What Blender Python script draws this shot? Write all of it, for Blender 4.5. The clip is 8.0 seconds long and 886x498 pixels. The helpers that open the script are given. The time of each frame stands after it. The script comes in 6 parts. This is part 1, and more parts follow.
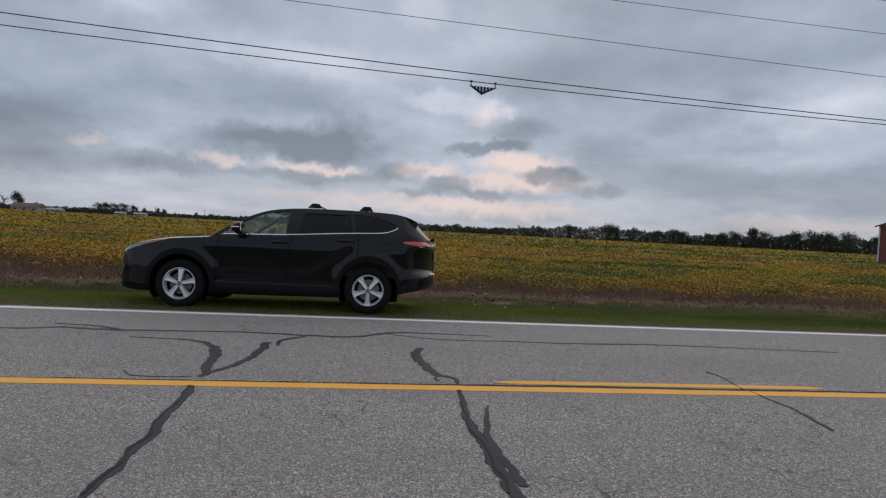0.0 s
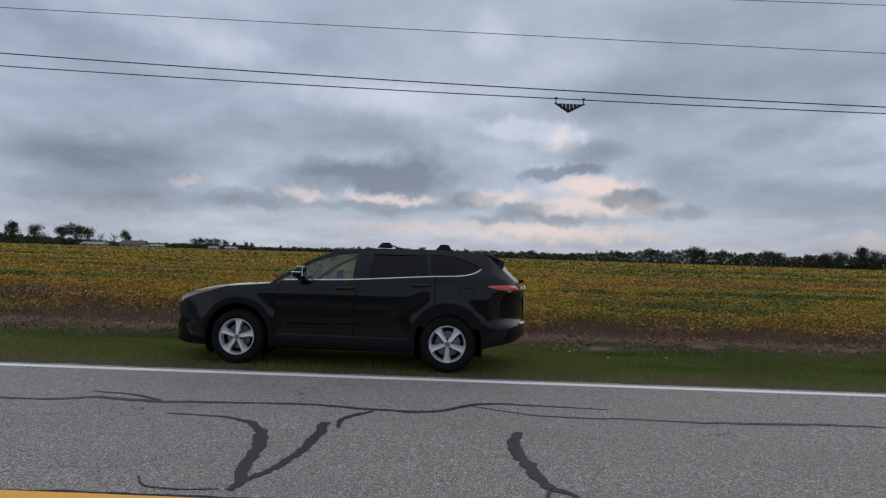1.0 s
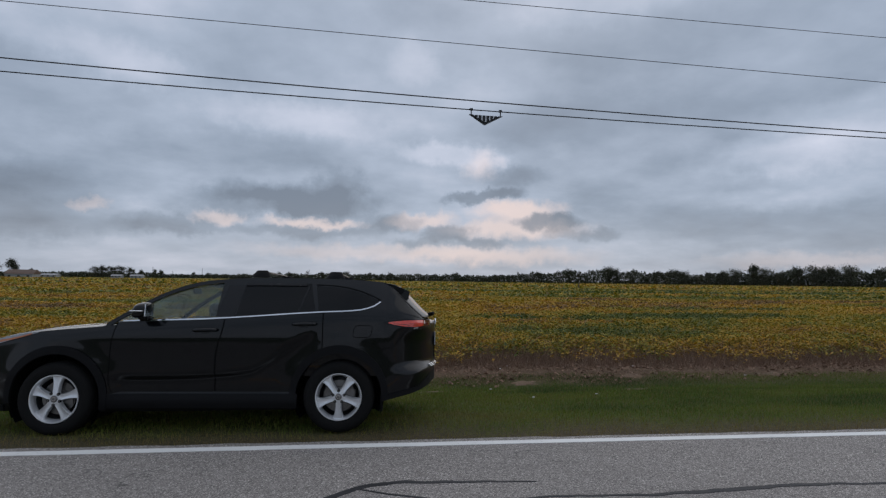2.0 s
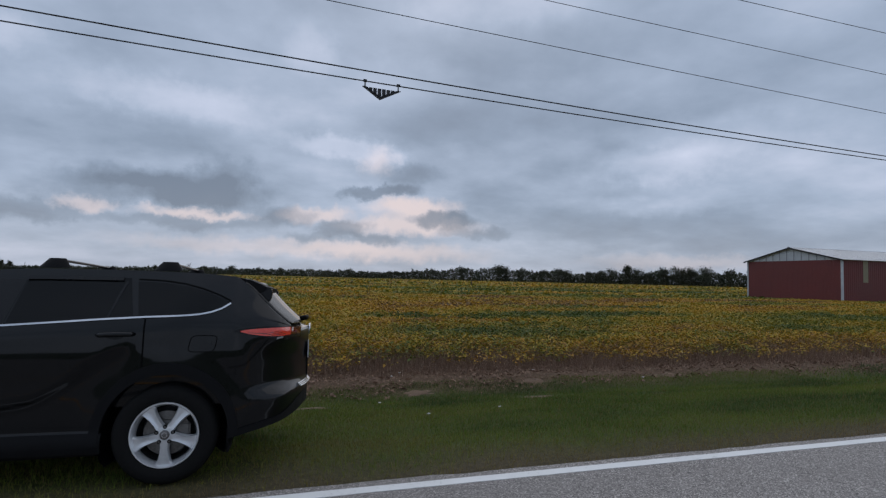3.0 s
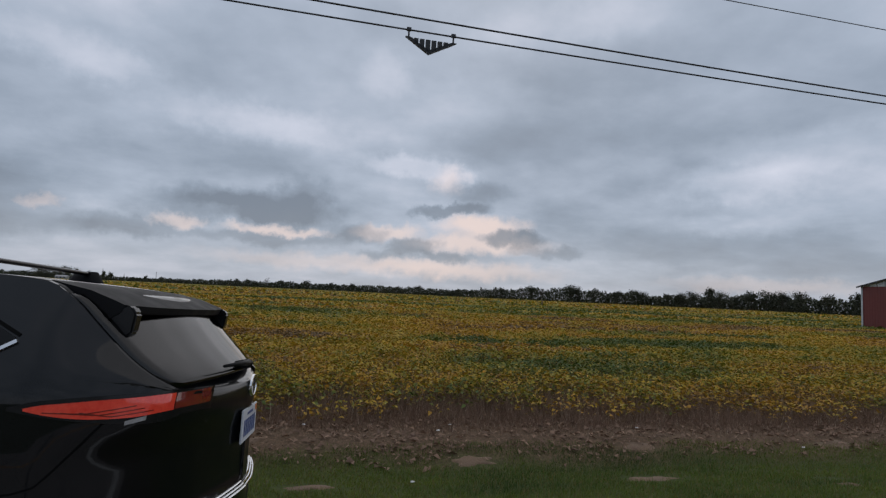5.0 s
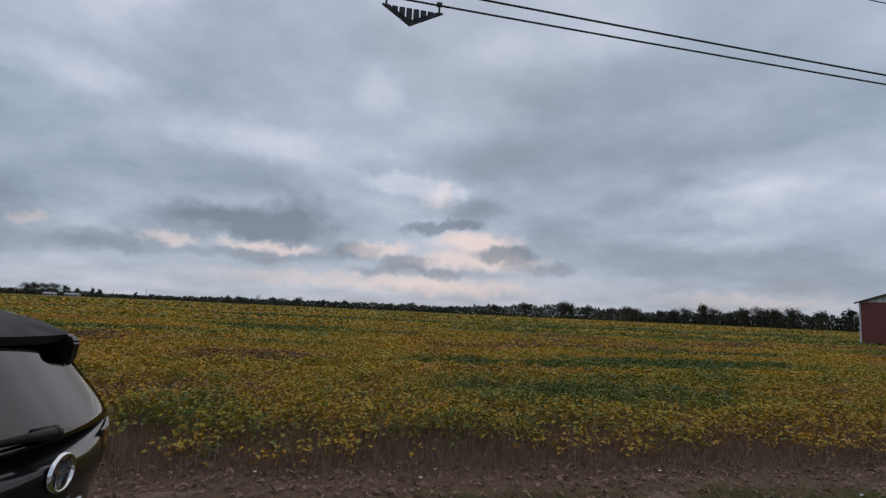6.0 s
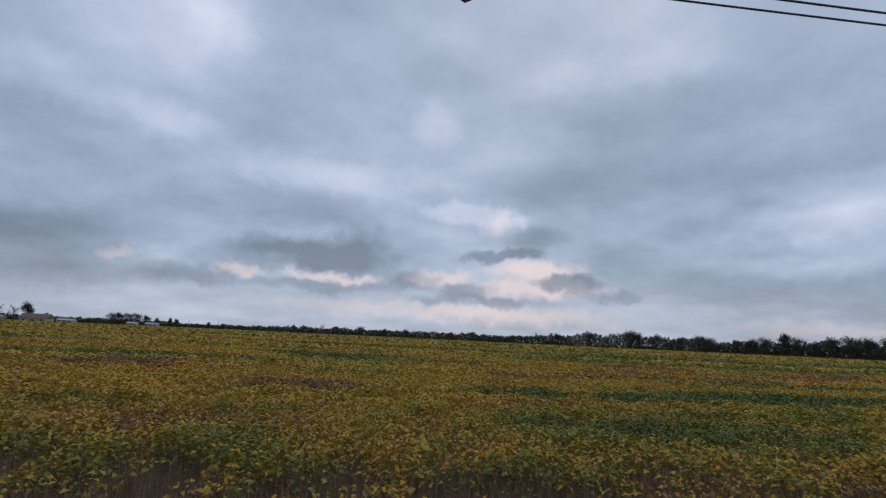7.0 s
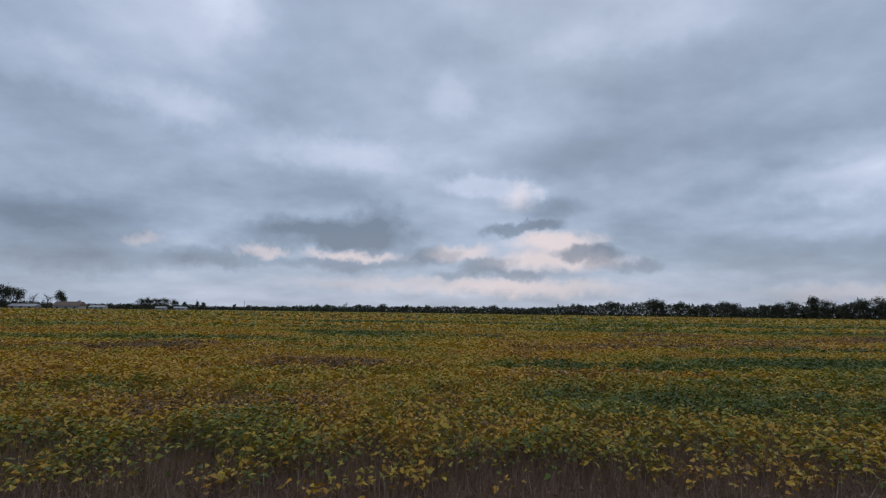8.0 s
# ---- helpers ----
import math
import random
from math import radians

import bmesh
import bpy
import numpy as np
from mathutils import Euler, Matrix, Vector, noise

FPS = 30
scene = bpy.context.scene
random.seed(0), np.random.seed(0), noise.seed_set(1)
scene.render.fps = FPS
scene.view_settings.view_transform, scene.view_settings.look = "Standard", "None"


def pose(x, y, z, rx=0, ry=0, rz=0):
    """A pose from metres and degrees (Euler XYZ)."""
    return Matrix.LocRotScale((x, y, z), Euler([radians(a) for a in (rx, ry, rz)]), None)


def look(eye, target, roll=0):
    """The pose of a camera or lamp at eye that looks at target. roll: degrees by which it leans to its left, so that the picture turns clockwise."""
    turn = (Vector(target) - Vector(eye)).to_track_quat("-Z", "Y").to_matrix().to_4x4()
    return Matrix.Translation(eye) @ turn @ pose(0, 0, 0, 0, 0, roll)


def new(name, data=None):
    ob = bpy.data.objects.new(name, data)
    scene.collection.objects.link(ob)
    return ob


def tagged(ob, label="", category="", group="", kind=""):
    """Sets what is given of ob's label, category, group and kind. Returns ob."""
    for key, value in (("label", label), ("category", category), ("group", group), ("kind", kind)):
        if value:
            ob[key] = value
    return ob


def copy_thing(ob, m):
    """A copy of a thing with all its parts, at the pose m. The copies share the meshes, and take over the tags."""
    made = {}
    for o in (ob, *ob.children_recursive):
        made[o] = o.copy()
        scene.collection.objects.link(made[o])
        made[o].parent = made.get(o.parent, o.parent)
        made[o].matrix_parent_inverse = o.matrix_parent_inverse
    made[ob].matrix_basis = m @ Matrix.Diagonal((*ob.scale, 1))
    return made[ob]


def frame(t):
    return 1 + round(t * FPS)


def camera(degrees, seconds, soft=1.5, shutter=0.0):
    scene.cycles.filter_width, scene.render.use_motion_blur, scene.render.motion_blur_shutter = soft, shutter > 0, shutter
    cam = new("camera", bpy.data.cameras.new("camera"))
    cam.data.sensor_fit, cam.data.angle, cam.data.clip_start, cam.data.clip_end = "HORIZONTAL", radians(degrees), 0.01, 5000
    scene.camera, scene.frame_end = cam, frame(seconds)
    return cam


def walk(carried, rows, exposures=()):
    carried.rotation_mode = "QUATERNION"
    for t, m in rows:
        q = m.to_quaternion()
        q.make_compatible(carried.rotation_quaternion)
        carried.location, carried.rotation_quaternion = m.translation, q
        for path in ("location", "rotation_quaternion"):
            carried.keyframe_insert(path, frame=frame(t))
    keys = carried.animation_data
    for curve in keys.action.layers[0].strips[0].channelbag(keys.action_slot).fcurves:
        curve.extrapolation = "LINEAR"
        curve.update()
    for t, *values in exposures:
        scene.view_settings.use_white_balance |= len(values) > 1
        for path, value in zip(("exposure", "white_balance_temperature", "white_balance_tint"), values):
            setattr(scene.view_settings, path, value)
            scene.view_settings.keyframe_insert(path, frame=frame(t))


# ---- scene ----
cam = camera(78.8, 8.0, soft=1.3)
PATH = [
    (0, (0.619, -4.326, 1.346), (0.741, -2.332, 1.277), 3.04),
    (0.5, (0.472, -3.607, 1.45), (0.386, -1.611, 1.362), 2.892),
    (1, (0.458, -2.994, 1.522), (0.302, -1.0, 1.543), 1.79),
    (1.5, (0.483, -2.392, 1.582), (0.491, -0.395, 1.7), 1.1),
    (1.7, (0.599, -2.129, 1.591), (0.644, -0.133, 1.708), 0.9),
    (2.8, (0.846, -0.648, 1.562), (1.29, 1.299, 1.666), 1.0),
    (3, (0.953, -0.451, 1.58), (1.456, 1.481, 1.688), 1.4),
    (3.5, (1.159, 0.187, 1.607), (1.663, 2.116, 1.769), 2.2),
    (4, (1.336, 0.852, 1.599), (1.77, 2.795, 1.786), 1.9),
    (4.5, (1.517, 1.458, 1.594), (1.836, 3.424, 1.77), 2.2),
    (4.7, (1.561, 1.701, 1.567), (1.828, 3.676, 1.733), 2.4),
    (5.8, (1.846, 3.079, 1.58), (2.082, 5.055, 1.781), 2.8),
    (6, (1.889, 3.271, 1.57), (2.159, 5.239, 1.799), 2.6),
    (6.5, (1.97, 3.807, 1.534), (2.131, 5.78, 1.824), 2.6),
    (7, (1.976, 4.247, 1.514), (2.021, 6.22, 1.839), 2.7),
    (7.5, (2.016, 4.48, 1.529), (2.003, 6.456, 1.839), 2.4),
    (8, (2.058, 4.55, 1.52), (2.035, 6.536, 1.751), 0.8),
]
walk(cam, [(t, look(eye, target, roll)) for t, eye, target, roll in PATH],
     [(0.0, 0.44, 7500, 14), (0.5, 0.47, 7550, 14), (1.0, 0.43, 7250, 13), (1.5, 0.41, 7250, 13), (2.8, 0.37, 6950, 13), (3.5, 0.37, 6750, 12), (4.0, 0.37, 6800, 12), (4.5, 0.41, 7400, 13), (6.0, 0.38, 7250, 13), (6.5, 0.40, 7000, 13), (8.0, 0.39, 6750, 12)])

# ---- sky and light ----
world = bpy.data.worlds.new("overcast_sky")
scene.world = world
world.use_nodes = True


def sky_nodes():
    nt = world.node_tree
    nt.nodes.clear()
    N, L = nt.nodes.new, nt.links.new

    def put(sock, v):
        if isinstance(v, (int, float)):
            sock.default_value = v
        else:
            L(v, sock)

    def m(op, a, b=0.0, c=0.0, clamp=False):
        n = N("ShaderNodeMath")
        n.operation, n.use_clamp = op, clamp
        put(n.inputs[0], a), put(n.inputs[1], b)
        if op in ("MULTIPLY_ADD", "SMOOTH_MIN"):
            put(n.inputs[2], c)
        return n.outputs[0]

    def smooth(x, lo, hi):
        n = N("ShaderNodeMapRange")
        n.interpolation_type = "SMOOTHSTEP"
        put(n.inputs[0], x)
        n.inputs[1].default_value, n.inputs[2].default_value = lo, hi
        return n.outputs[0]

    def mix(fac, a, b):
        n = N("ShaderNodeMix")
        n.data_type = "RGBA"
        put(n.inputs[0], fac)
        for i, c in ((6, a), (7, b)):
            if isinstance(c, tuple):
                n.inputs[i].default_value = (*c, 1)
            else:
                L(c, n.inputs[i])
        return n.outputs[2]

    def noise_at(vec, scale, detail=5, rough=0.55):
        n = N("ShaderNodeTexNoise")
        L(vec, n.inputs["Vector"])
        n.inputs["Scale"].default_value, n.inputs["Detail"].default_value = scale, detail
        n.inputs["Roughness"].default_value = rough
        return n

    gen = N("ShaderNodeTexCoord").outputs["Generated"]
    sep = N("ShaderNodeSeparateXYZ")
    L(gen, sep.inputs[0])
    x, y, z = sep.outputs
    az = m("MULTIPLY", m("ARCTAN2", x, y), 57.2958)
    el = m("MULTIPLY", m("ARCSINE", z), 57.2958)
    # the cloud deck is a flat layer: coordinates shrink towards the horizon
    deep = m("ADD", m("MAXIMUM", z, 0.0), 0.24)
    deck = N("ShaderNodeCombineXYZ")
    L(m("DIVIDE", x, deep), deck.inputs[0]), L(m("DIVIDE", y, deep), deck.inputs[1])
    big = noise_at(deck.outputs[0], 1.05, 7, 0.5)
    fine = noise_at(deck.outputs[0], 3.4, 8, 0.55)
    ruffle = noise_at(gen, 24.0, 7, 0.62)
    rsep = N("ShaderNodeSeparateColor")
    L(ruffle.outputs["Color"], rsep.inputs[0])
    az2 = m("ADD", az, m("MULTIPLY", m("SUBTRACT", rsep.outputs[0], 0.5), 4.6))
    el2 = m("ADD", el, m("MULTIPLY", m("SUBTRACT", rsep.outputs[1], 0.5), 2.7))

    def cloud(a0, e0, wa, we, soft=1.0, lean=0.0):
        du = m("DIVIDE", m("SUBTRACT", az2, a0), wa)
        de = m("DIVIDE", m("SUBTRACT", m("SUBTRACT", el2, e0), m("MULTIPLY", du, lean)), we)
        r = m("SQRT", m("ADD", m("MULTIPLY", du, du), m("MULTIPLY", de, de)))
        return smooth(r, 1.0 + 0.5 * soft, 1.0 - 0.75 * soft)

    def total(rows):
        s = 0.0
        for weight, *row in rows:
            s = m("ADD", s, m("MULTIPLY", cloud(*row), weight))
        return s

    # dark low clouds: weight, azimuth, elevation, half widths, softness, lean
    dark = total(DARK_CLOUDS)
    bright = total(BRIGHT_GAPS)
    pink = total(PINK_GAPS)
    body = m("ADD", m("MULTIPLY", m("SUBTRACT", big.outputs[0], 0.5), 2.3), m("MULTIPLY", m("SUBTRACT", fine.outputs[0], 0.5), 1.0))
    tone = m("ADD", m("ADD", m("MULTIPLY", body, 0.46), bright), m("SUBTRACT", 0.475, dark), clamp=True)
    ramp = N("ShaderNodeValToRGB")
    L(tone, ramp.inputs[0])
    cr = ramp.color_ramp
    cr.elements[0].position, cr.elements[0].color = 0.0, (0.135, 0.180, 0.252, 1)
    cr.elements[1].position, cr.elements[1].color = 1.0, (0.63, 0.69, 0.835, 1)
    for p, c in ((0.28, (0.203, 0.270, 0.374)), (0.5, (0.288, 0.368, 0.497)), (0.75, (0.425, 0.498, 0.645))):
        e = cr.elements.new(p)
        e.color = (*c, 1)
    low = smooth(el2, 9.0, 0.5)
    col = mix(m("MULTIPLY", low, 0.28), ramp.outputs[0], (0.335, 0.365, 0.43))
    col = mix(m("MULTIPLY", pink, m("SUBTRACT", 1.0, m("MULTIPLY", dark, 1.6), clamp=True), clamp=True), col, (0.60, 0.53, 0.545))
    under = smooth(el, 0.0, -3.0)
    col = mix(under, col, (0.10, 0.10, 0.08))
    sky = N("ShaderNodeTexSky")
    sky.sky_type, sky.sun_disc = "NISHITA", False
    sky.sun_elevation, sky.sun_rotation = SUN_ELEVATION, SUN_TURN
    clear = N("ShaderNodeBackground")
    L(sky.outputs[0], clear.inputs[0])
    clear.inputs[1].default_value = 0.05
    clouds = N("ShaderNodeBackground")
    L(col, clouds.inputs[0])
    clouds.inputs[1].default_value = 1.0
    both = N("ShaderNodeMixShader")
    both.inputs[0].default_value = 0.94
    L(clear.outputs[0], both.inputs[1]), L(clouds.outputs[0], both.inputs[2])
    L(both.outputs[0], N("ShaderNodeOutputWorld").inputs[0])


SUN_ELEVATION, SUN_TURN = radians(38), radians(12)
DARK_CLOUDS = (
    (0.44, -9.6, 7.9, 5.6, 2.0, 0.8, 0.0), (0.24, -7.2, 9.9, 2.6, 1.5, 0.9, 0.0), (0.30, -15.5, 7.4, 7.0, 1.3, 0.9, 0.0), (0.24, -17.0, 8.6, 5.0, 1.0, 1.0, 0.1),
    (0.34, -2.0, 5.9, 3.0, 1.0, 0.7, 0.3), (0.20, -12.0, 4.7, 8.0, 0.6, 0.8, 0.0), (0.42, 7.7, 8.9, 4.2, 0.75, 0.6, 0.55), (0.20, 10.8, 10.9, 3.6, 1.0, 0.9, 0.2),
    (0.44, 14.6, 6.2, 3.6, 0.9, 0.6, 0.0), (0.40, 4.0, 5.0, 3.0, 1.0, 0.6, 0.0), (0.30, 7.4, 3.9, 3.2, 0.6, 0.7, 0.0), (0.24, 1.2, 3.9, 2.6, 0.6, 0.8, 0.0),
    (0.26, 19.4, 4.7, 2.0, 0.6, 0.8, 0.0), (0.26, 16.0, 5.0, 2.0, 0.5, 0.8, 0.0), (0.25, -35.0, 4.4, 10.0, 1.3, 1.0, 0.0), (0.30, -23.5, 5.0, 4.2, 1.0, 0.8, 0.0),
    (0.20, -37.0, 7.6, 9.0, 2.0, 1.0, 0.0), (0.20, 26.0, 9.0, 9.0, 5.0, 1.0, 0.2), (0.14, 17.0, 16.0, 10.0, 3.0, 1.0, 0.2), (0.14, 22.0, 22.0, 9.0, 5.0, 1.0, 0.0),
    (0.16, 40.0, 5.0, 13.0, 3.0, 1.0, 0.0), (0.14, 4.0, 25.0, 8.0, 4.0, 1.0, 0.0), (0.17, -32.0, 8.0, 12.0, 4.0, 1.0, 0.0), (0.12, -22.0, 12.0, 11.0, 2.2, 1.0, 0.0), (0.10, 28.0, 4.0, 9.0, 3.0, 1.0, 0.0))
BRIGHT_GAPS = (
    (0.24, -13.0, 16.2, 9.0, 1.8, 1.0, -0.5), (0.26, 3.5, 13.2, 6.0, 1.2, 0.9, -0.3), (0.20, 7.9, 12.0, 2.4, 1.4, 0.9, 0.0), (0.16, -30.0, 26.0, 10.0, 6.0, 1.0, 0.0),
    (0.24, -27.0, 19.0, 6.0, 1.8, 1.0, -0.3), (0.20, -38.0, 20.5, 7.0, 2.0, 1.0, -0.3), (0.22, 36.0, 11.5, 7.0, 1.8, 1.0, 0.4), (0.16, 0.0, 22.5, 3.0, 2.6, 1.0, 0.0),
    (0.16, 42.0, 14.0, 8.0, 2.0, 1.0, 0.4), (0.12, 35.0, 7.5, 6.0, 1.0, 1.0, 0.0), (0.14, -24.0, 29.0, 4.0, 3.0, 1.0, 0.0), (0.10, 20.0, 27.0, 10.0, 2.0, 1.0, 0.2))
PINK_GAPS = (
    (0.85, 11.2, 7.4, 4.4, 1.1, 0.8, 0.1), (0.75, -10.0, 5.6, 4.6, 0.55, 0.8, 0.0), (0.75, 10.5, 5.4, 7.0, 1.0, 0.9, 0.0), (0.55, 9.0, 2.6, 9.0, 0.9, 1.0, 0.0),
    (0.70, 1.0, 6.4, 3.4, 0.8, 0.8, 0.3), (0.60, -19.0, 5.9, 2.2, 0.7, 0.8, 0.0), (0.55, -30.0, 6.5, 1.2, 0.6, 0.9, 0.0),
    (0.35, -4.0, 2.8, 12.0, 0.8, 1.0, 0.0), (0.30, 38.0, 2.0, 8.0, 0.7, 1.0, 0.0), (0.40, 7.6, 12.0, 1.8, 1.4, 1.0, 0.0))
sky_nodes()
sun_data = bpy.data.lights.new("sun", "SUN")
sun_data.energy, sun_data.angle, sun_data.color = 0.6, radians(120), (1.0, 0.95, 0.88)
sun = new("sun", sun_data)
sun.matrix_world = look((0, 0, 60), (-20, -60, 0))

# ---- materials ----
def material(name, rough=0.6, metal=0.0, coat=0.0, spec=0.5):
    ma = bpy.data.materials.new(name)
    ma.use_nodes = True
    b = ma.node_tree.nodes["Principled BSDF"]
    b.inputs["Roughness"].default_value, b.inputs["Metallic"].default_value = rough, metal
    b.inputs["Coat Weight"].default_value, b.inputs["Coat Roughness"].default_value = coat, 0.03
    b.inputs["Specular IOR Level"].default_value = spec
    return ma, ma.node_tree, b


def ramp_node(nt, fac, stops):
    r = nt.nodes.new("ShaderNodeValToRGB")
    nt.links.new(fac, r.inputs[0])
    e = r.color_ramp.elements
    while len(e) < len(stops):
        e.new(0.5)
    for k, (p, c) in zip(e, stops):
        k.position, k.color = p, (*c, 1)
    return r.outputs[0]


def noise_node(nt, vec, scale, detail=4, rough=0.55):
    n = nt.nodes.new("ShaderNodeTexNoise")
    n.inputs["Scale"].default_value, n.inputs["Detail"].default_value, n.inputs["Roughness"].default_value = scale, detail, rough
    if vec is not None:
        nt.links.new(vec, n.inputs["Vector"])
    return n.outputs[0]


def math_node(nt, op, a, b=0.0, clamp=False):
    n = nt.nodes.new("ShaderNodeMath")
    n.operation, n.use_clamp = op, clamp
    for i, v in ((0, a), (1, b)):
        if isinstance(v, (int, float)):
            n.inputs[i].default_value = v
        else:
            nt.links.new(v, n.inputs[i])
    return n.outputs[0]


def mix_node(nt, fac, a, b, blend="MIX"):
    n = nt.nodes.new("ShaderNodeMix")
    n.data_type, n.blend_type = "RGBA", blend
    for i, v in ((0, fac), (6, a), (7, b)):
        if isinstance(v, tuple):
            n.inputs[i].default_value = (*v, 1)
        elif isinstance(v, (int, float)):
            n.inputs[i].default_value = v
        else:
            nt.links.new(v, n.inputs[i])
    return n.outputs[2]


def bump_node(nt, b, height, strength, distance):
    n = nt.nodes.new("ShaderNodeBump")
    n.inputs["Strength"].default_value, n.inputs["Distance"].default_value = strength, distance
    nt.links.new(height, n.inputs["Height"])
    nt.links.new(n.outputs[0], b.inputs["Normal"])


def place_node(nt):
    return nt.nodes.new("ShaderNodeNewGeometry").outputs["Position"]


def stretched(nt, vec, sx, sy, sz):
    n = nt.nodes.new("ShaderNodeMapping")
    n.inputs["Scale"].default_value = (sx, sy, sz)
    n.inputs["Rotation"].default_value = (0, 0, -ROAD_TURN)
    nt.links.new(vec, n.inputs["Vector"])
    return n.outputs[0]


def grainy(name, dark, light, scale, rough=0.6, metal=0.0, coat=0.0, bump=0.2, depth=0.002, fine=8.0, spec=0.5):
    """A surface with broad stains and a fine grain between two colours."""
    ma, nt, b = material(name, rough, metal, coat, spec)
    p = nt.nodes.new("ShaderNodeTexCoord").outputs["Object"]
    n1, n2 = noise_node(nt, p, scale, 5), noise_node(nt, p, scale * fine, 4)
    f = math_node(nt, "ADD", math_node(nt, "MULTIPLY", n1, 0.6), math_node(nt, "MULTIPLY", n2, 0.4))
    nt.links.new(ramp_node(nt, f, ((0.3, dark), (0.7, light))), b.inputs["Base Color"])
    nt.links.new(ramp_node(nt, n1, ((0.3, (rough * 0.85,) * 3), (0.7, (min(1, rough * 1.15),) * 3))), b.inputs["Roughness"])
    if bump:
        bump_node(nt, b, n2, bump, depth)
    return ma


ROAD_TURN = radians(3.35)


def make_asphalt():
    ma, nt, b = material("asphalt", 0.85)
    p = place_node(nt)
    vor = nt.nodes.new("ShaderNodeTexVoronoi")
    vor.inputs["Scale"].default_value = 120
    nt.links.new(p, vor.inputs["Vector"])
    stone = vor.outputs["Color"]
    sep = nt.nodes.new("ShaderNodeSeparateColor")
    nt.links.new(stone, sep.inputs[0])
    chips = ramp_node(nt, sep.outputs[0], ((0.0, (0.07, 0.063, 0.058)), (0.3, (0.205, 0.186, 0.172)), (0.7, (0.30, 0.274, 0.254)), (0.9, (0.43, 0.395, 0.365)), (1.0, (0.72, 0.66, 0.61))))
    broad = noise_node(nt, stretched(nt, p, 0.25, 1.1, 1), 1.0, 5)
    blot = noise_node(nt, stretched(nt, p, 0.8, 1.6, 1), 2.6, 5, 0.65)
    col = mix_node(nt, ramp_node(nt, broad, ((0.35, (0, 0, 0)), (0.65, (1, 1, 1)))), mix_node(nt, 0.35, chips, (0.17, 0.156, 0.146)), chips)
    col = mix_node(nt, ramp_node(nt, blot, ((0.62, (0, 0, 0)), (0.78, (0.75, 0.75, 0.75)))), col, (0.085, 0.083, 0.082))
    # hair cracks
    wob = nt.nodes.new("ShaderNodeTexNoise")
    wob.inputs["Scale"].default_value = 3.5
    nt.links.new(p, wob.inputs["Vector"])
    warped = nt.nodes.new("ShaderNodeVectorMath")
    warped.operation = "MULTIPLY_ADD"
    nt.links.new(wob.outputs["Color"], warped.inputs[0])
    warped.inputs[1].default_value = (0.6, 0.6, 0.6)
    nt.links.new(p, warped.inputs[2])
    cr = nt.nodes.new("ShaderNodeTexVoronoi")
    cr.feature = "DISTANCE_TO_EDGE"
    cr.inputs["Scale"].default_value = 0.75
    nt.links.new(warped.outputs[0], cr.inputs["Vector"])
    hair = ramp_node(nt, cr.outputs["Distance"], ((0.0, (1, 1, 1)), (0.0065, (0, 0, 0))))
    some = ramp_node(nt, noise_node(nt, p, 0.9, 3), ((0.50, (0, 0, 0)), (0.58, (0.8, 0.8, 0.8))))
    hair = mix_node(nt, 1.0, hair, some, "MULTIPLY")
    col = mix_node(nt, hair, col, (0.045, 0.043, 0.042))
    nt.links.new(col, b.inputs["Base Color"])
    h = math_node(nt, "SUBTRACT", sep.outputs[1], vor.outputs["Distance"])
    bump_node(nt, b, h, 0.5, 0.004)
    return ma


def make_paint(name, colour, worn):
    ma, nt, b = material(name, 0.7)
    p = place_node(nt)
    n = noise_node(nt, p, 30, 6, 0.7)
    n2 = noise_node(nt, p, 2.0, 4)
    wear = ramp_node(nt, math_node(nt, "ADD", math_node(nt, "MULTIPLY", n, 0.7), math_node(nt, "MULTIPLY", n2, 0.3)), ((0.56, (0, 0, 0)), (0.66, (worn,) * 3)))
    col = mix_node(nt, wear, mix_node(nt, n2, colour, tuple(c * 0.8 for c in colour)), (0.2, 0.19, 0.18))
    nt.links.new(col, b.inputs["Base Color"])
    bump_node(nt, b, n, 0.4, 0.003)
    return ma


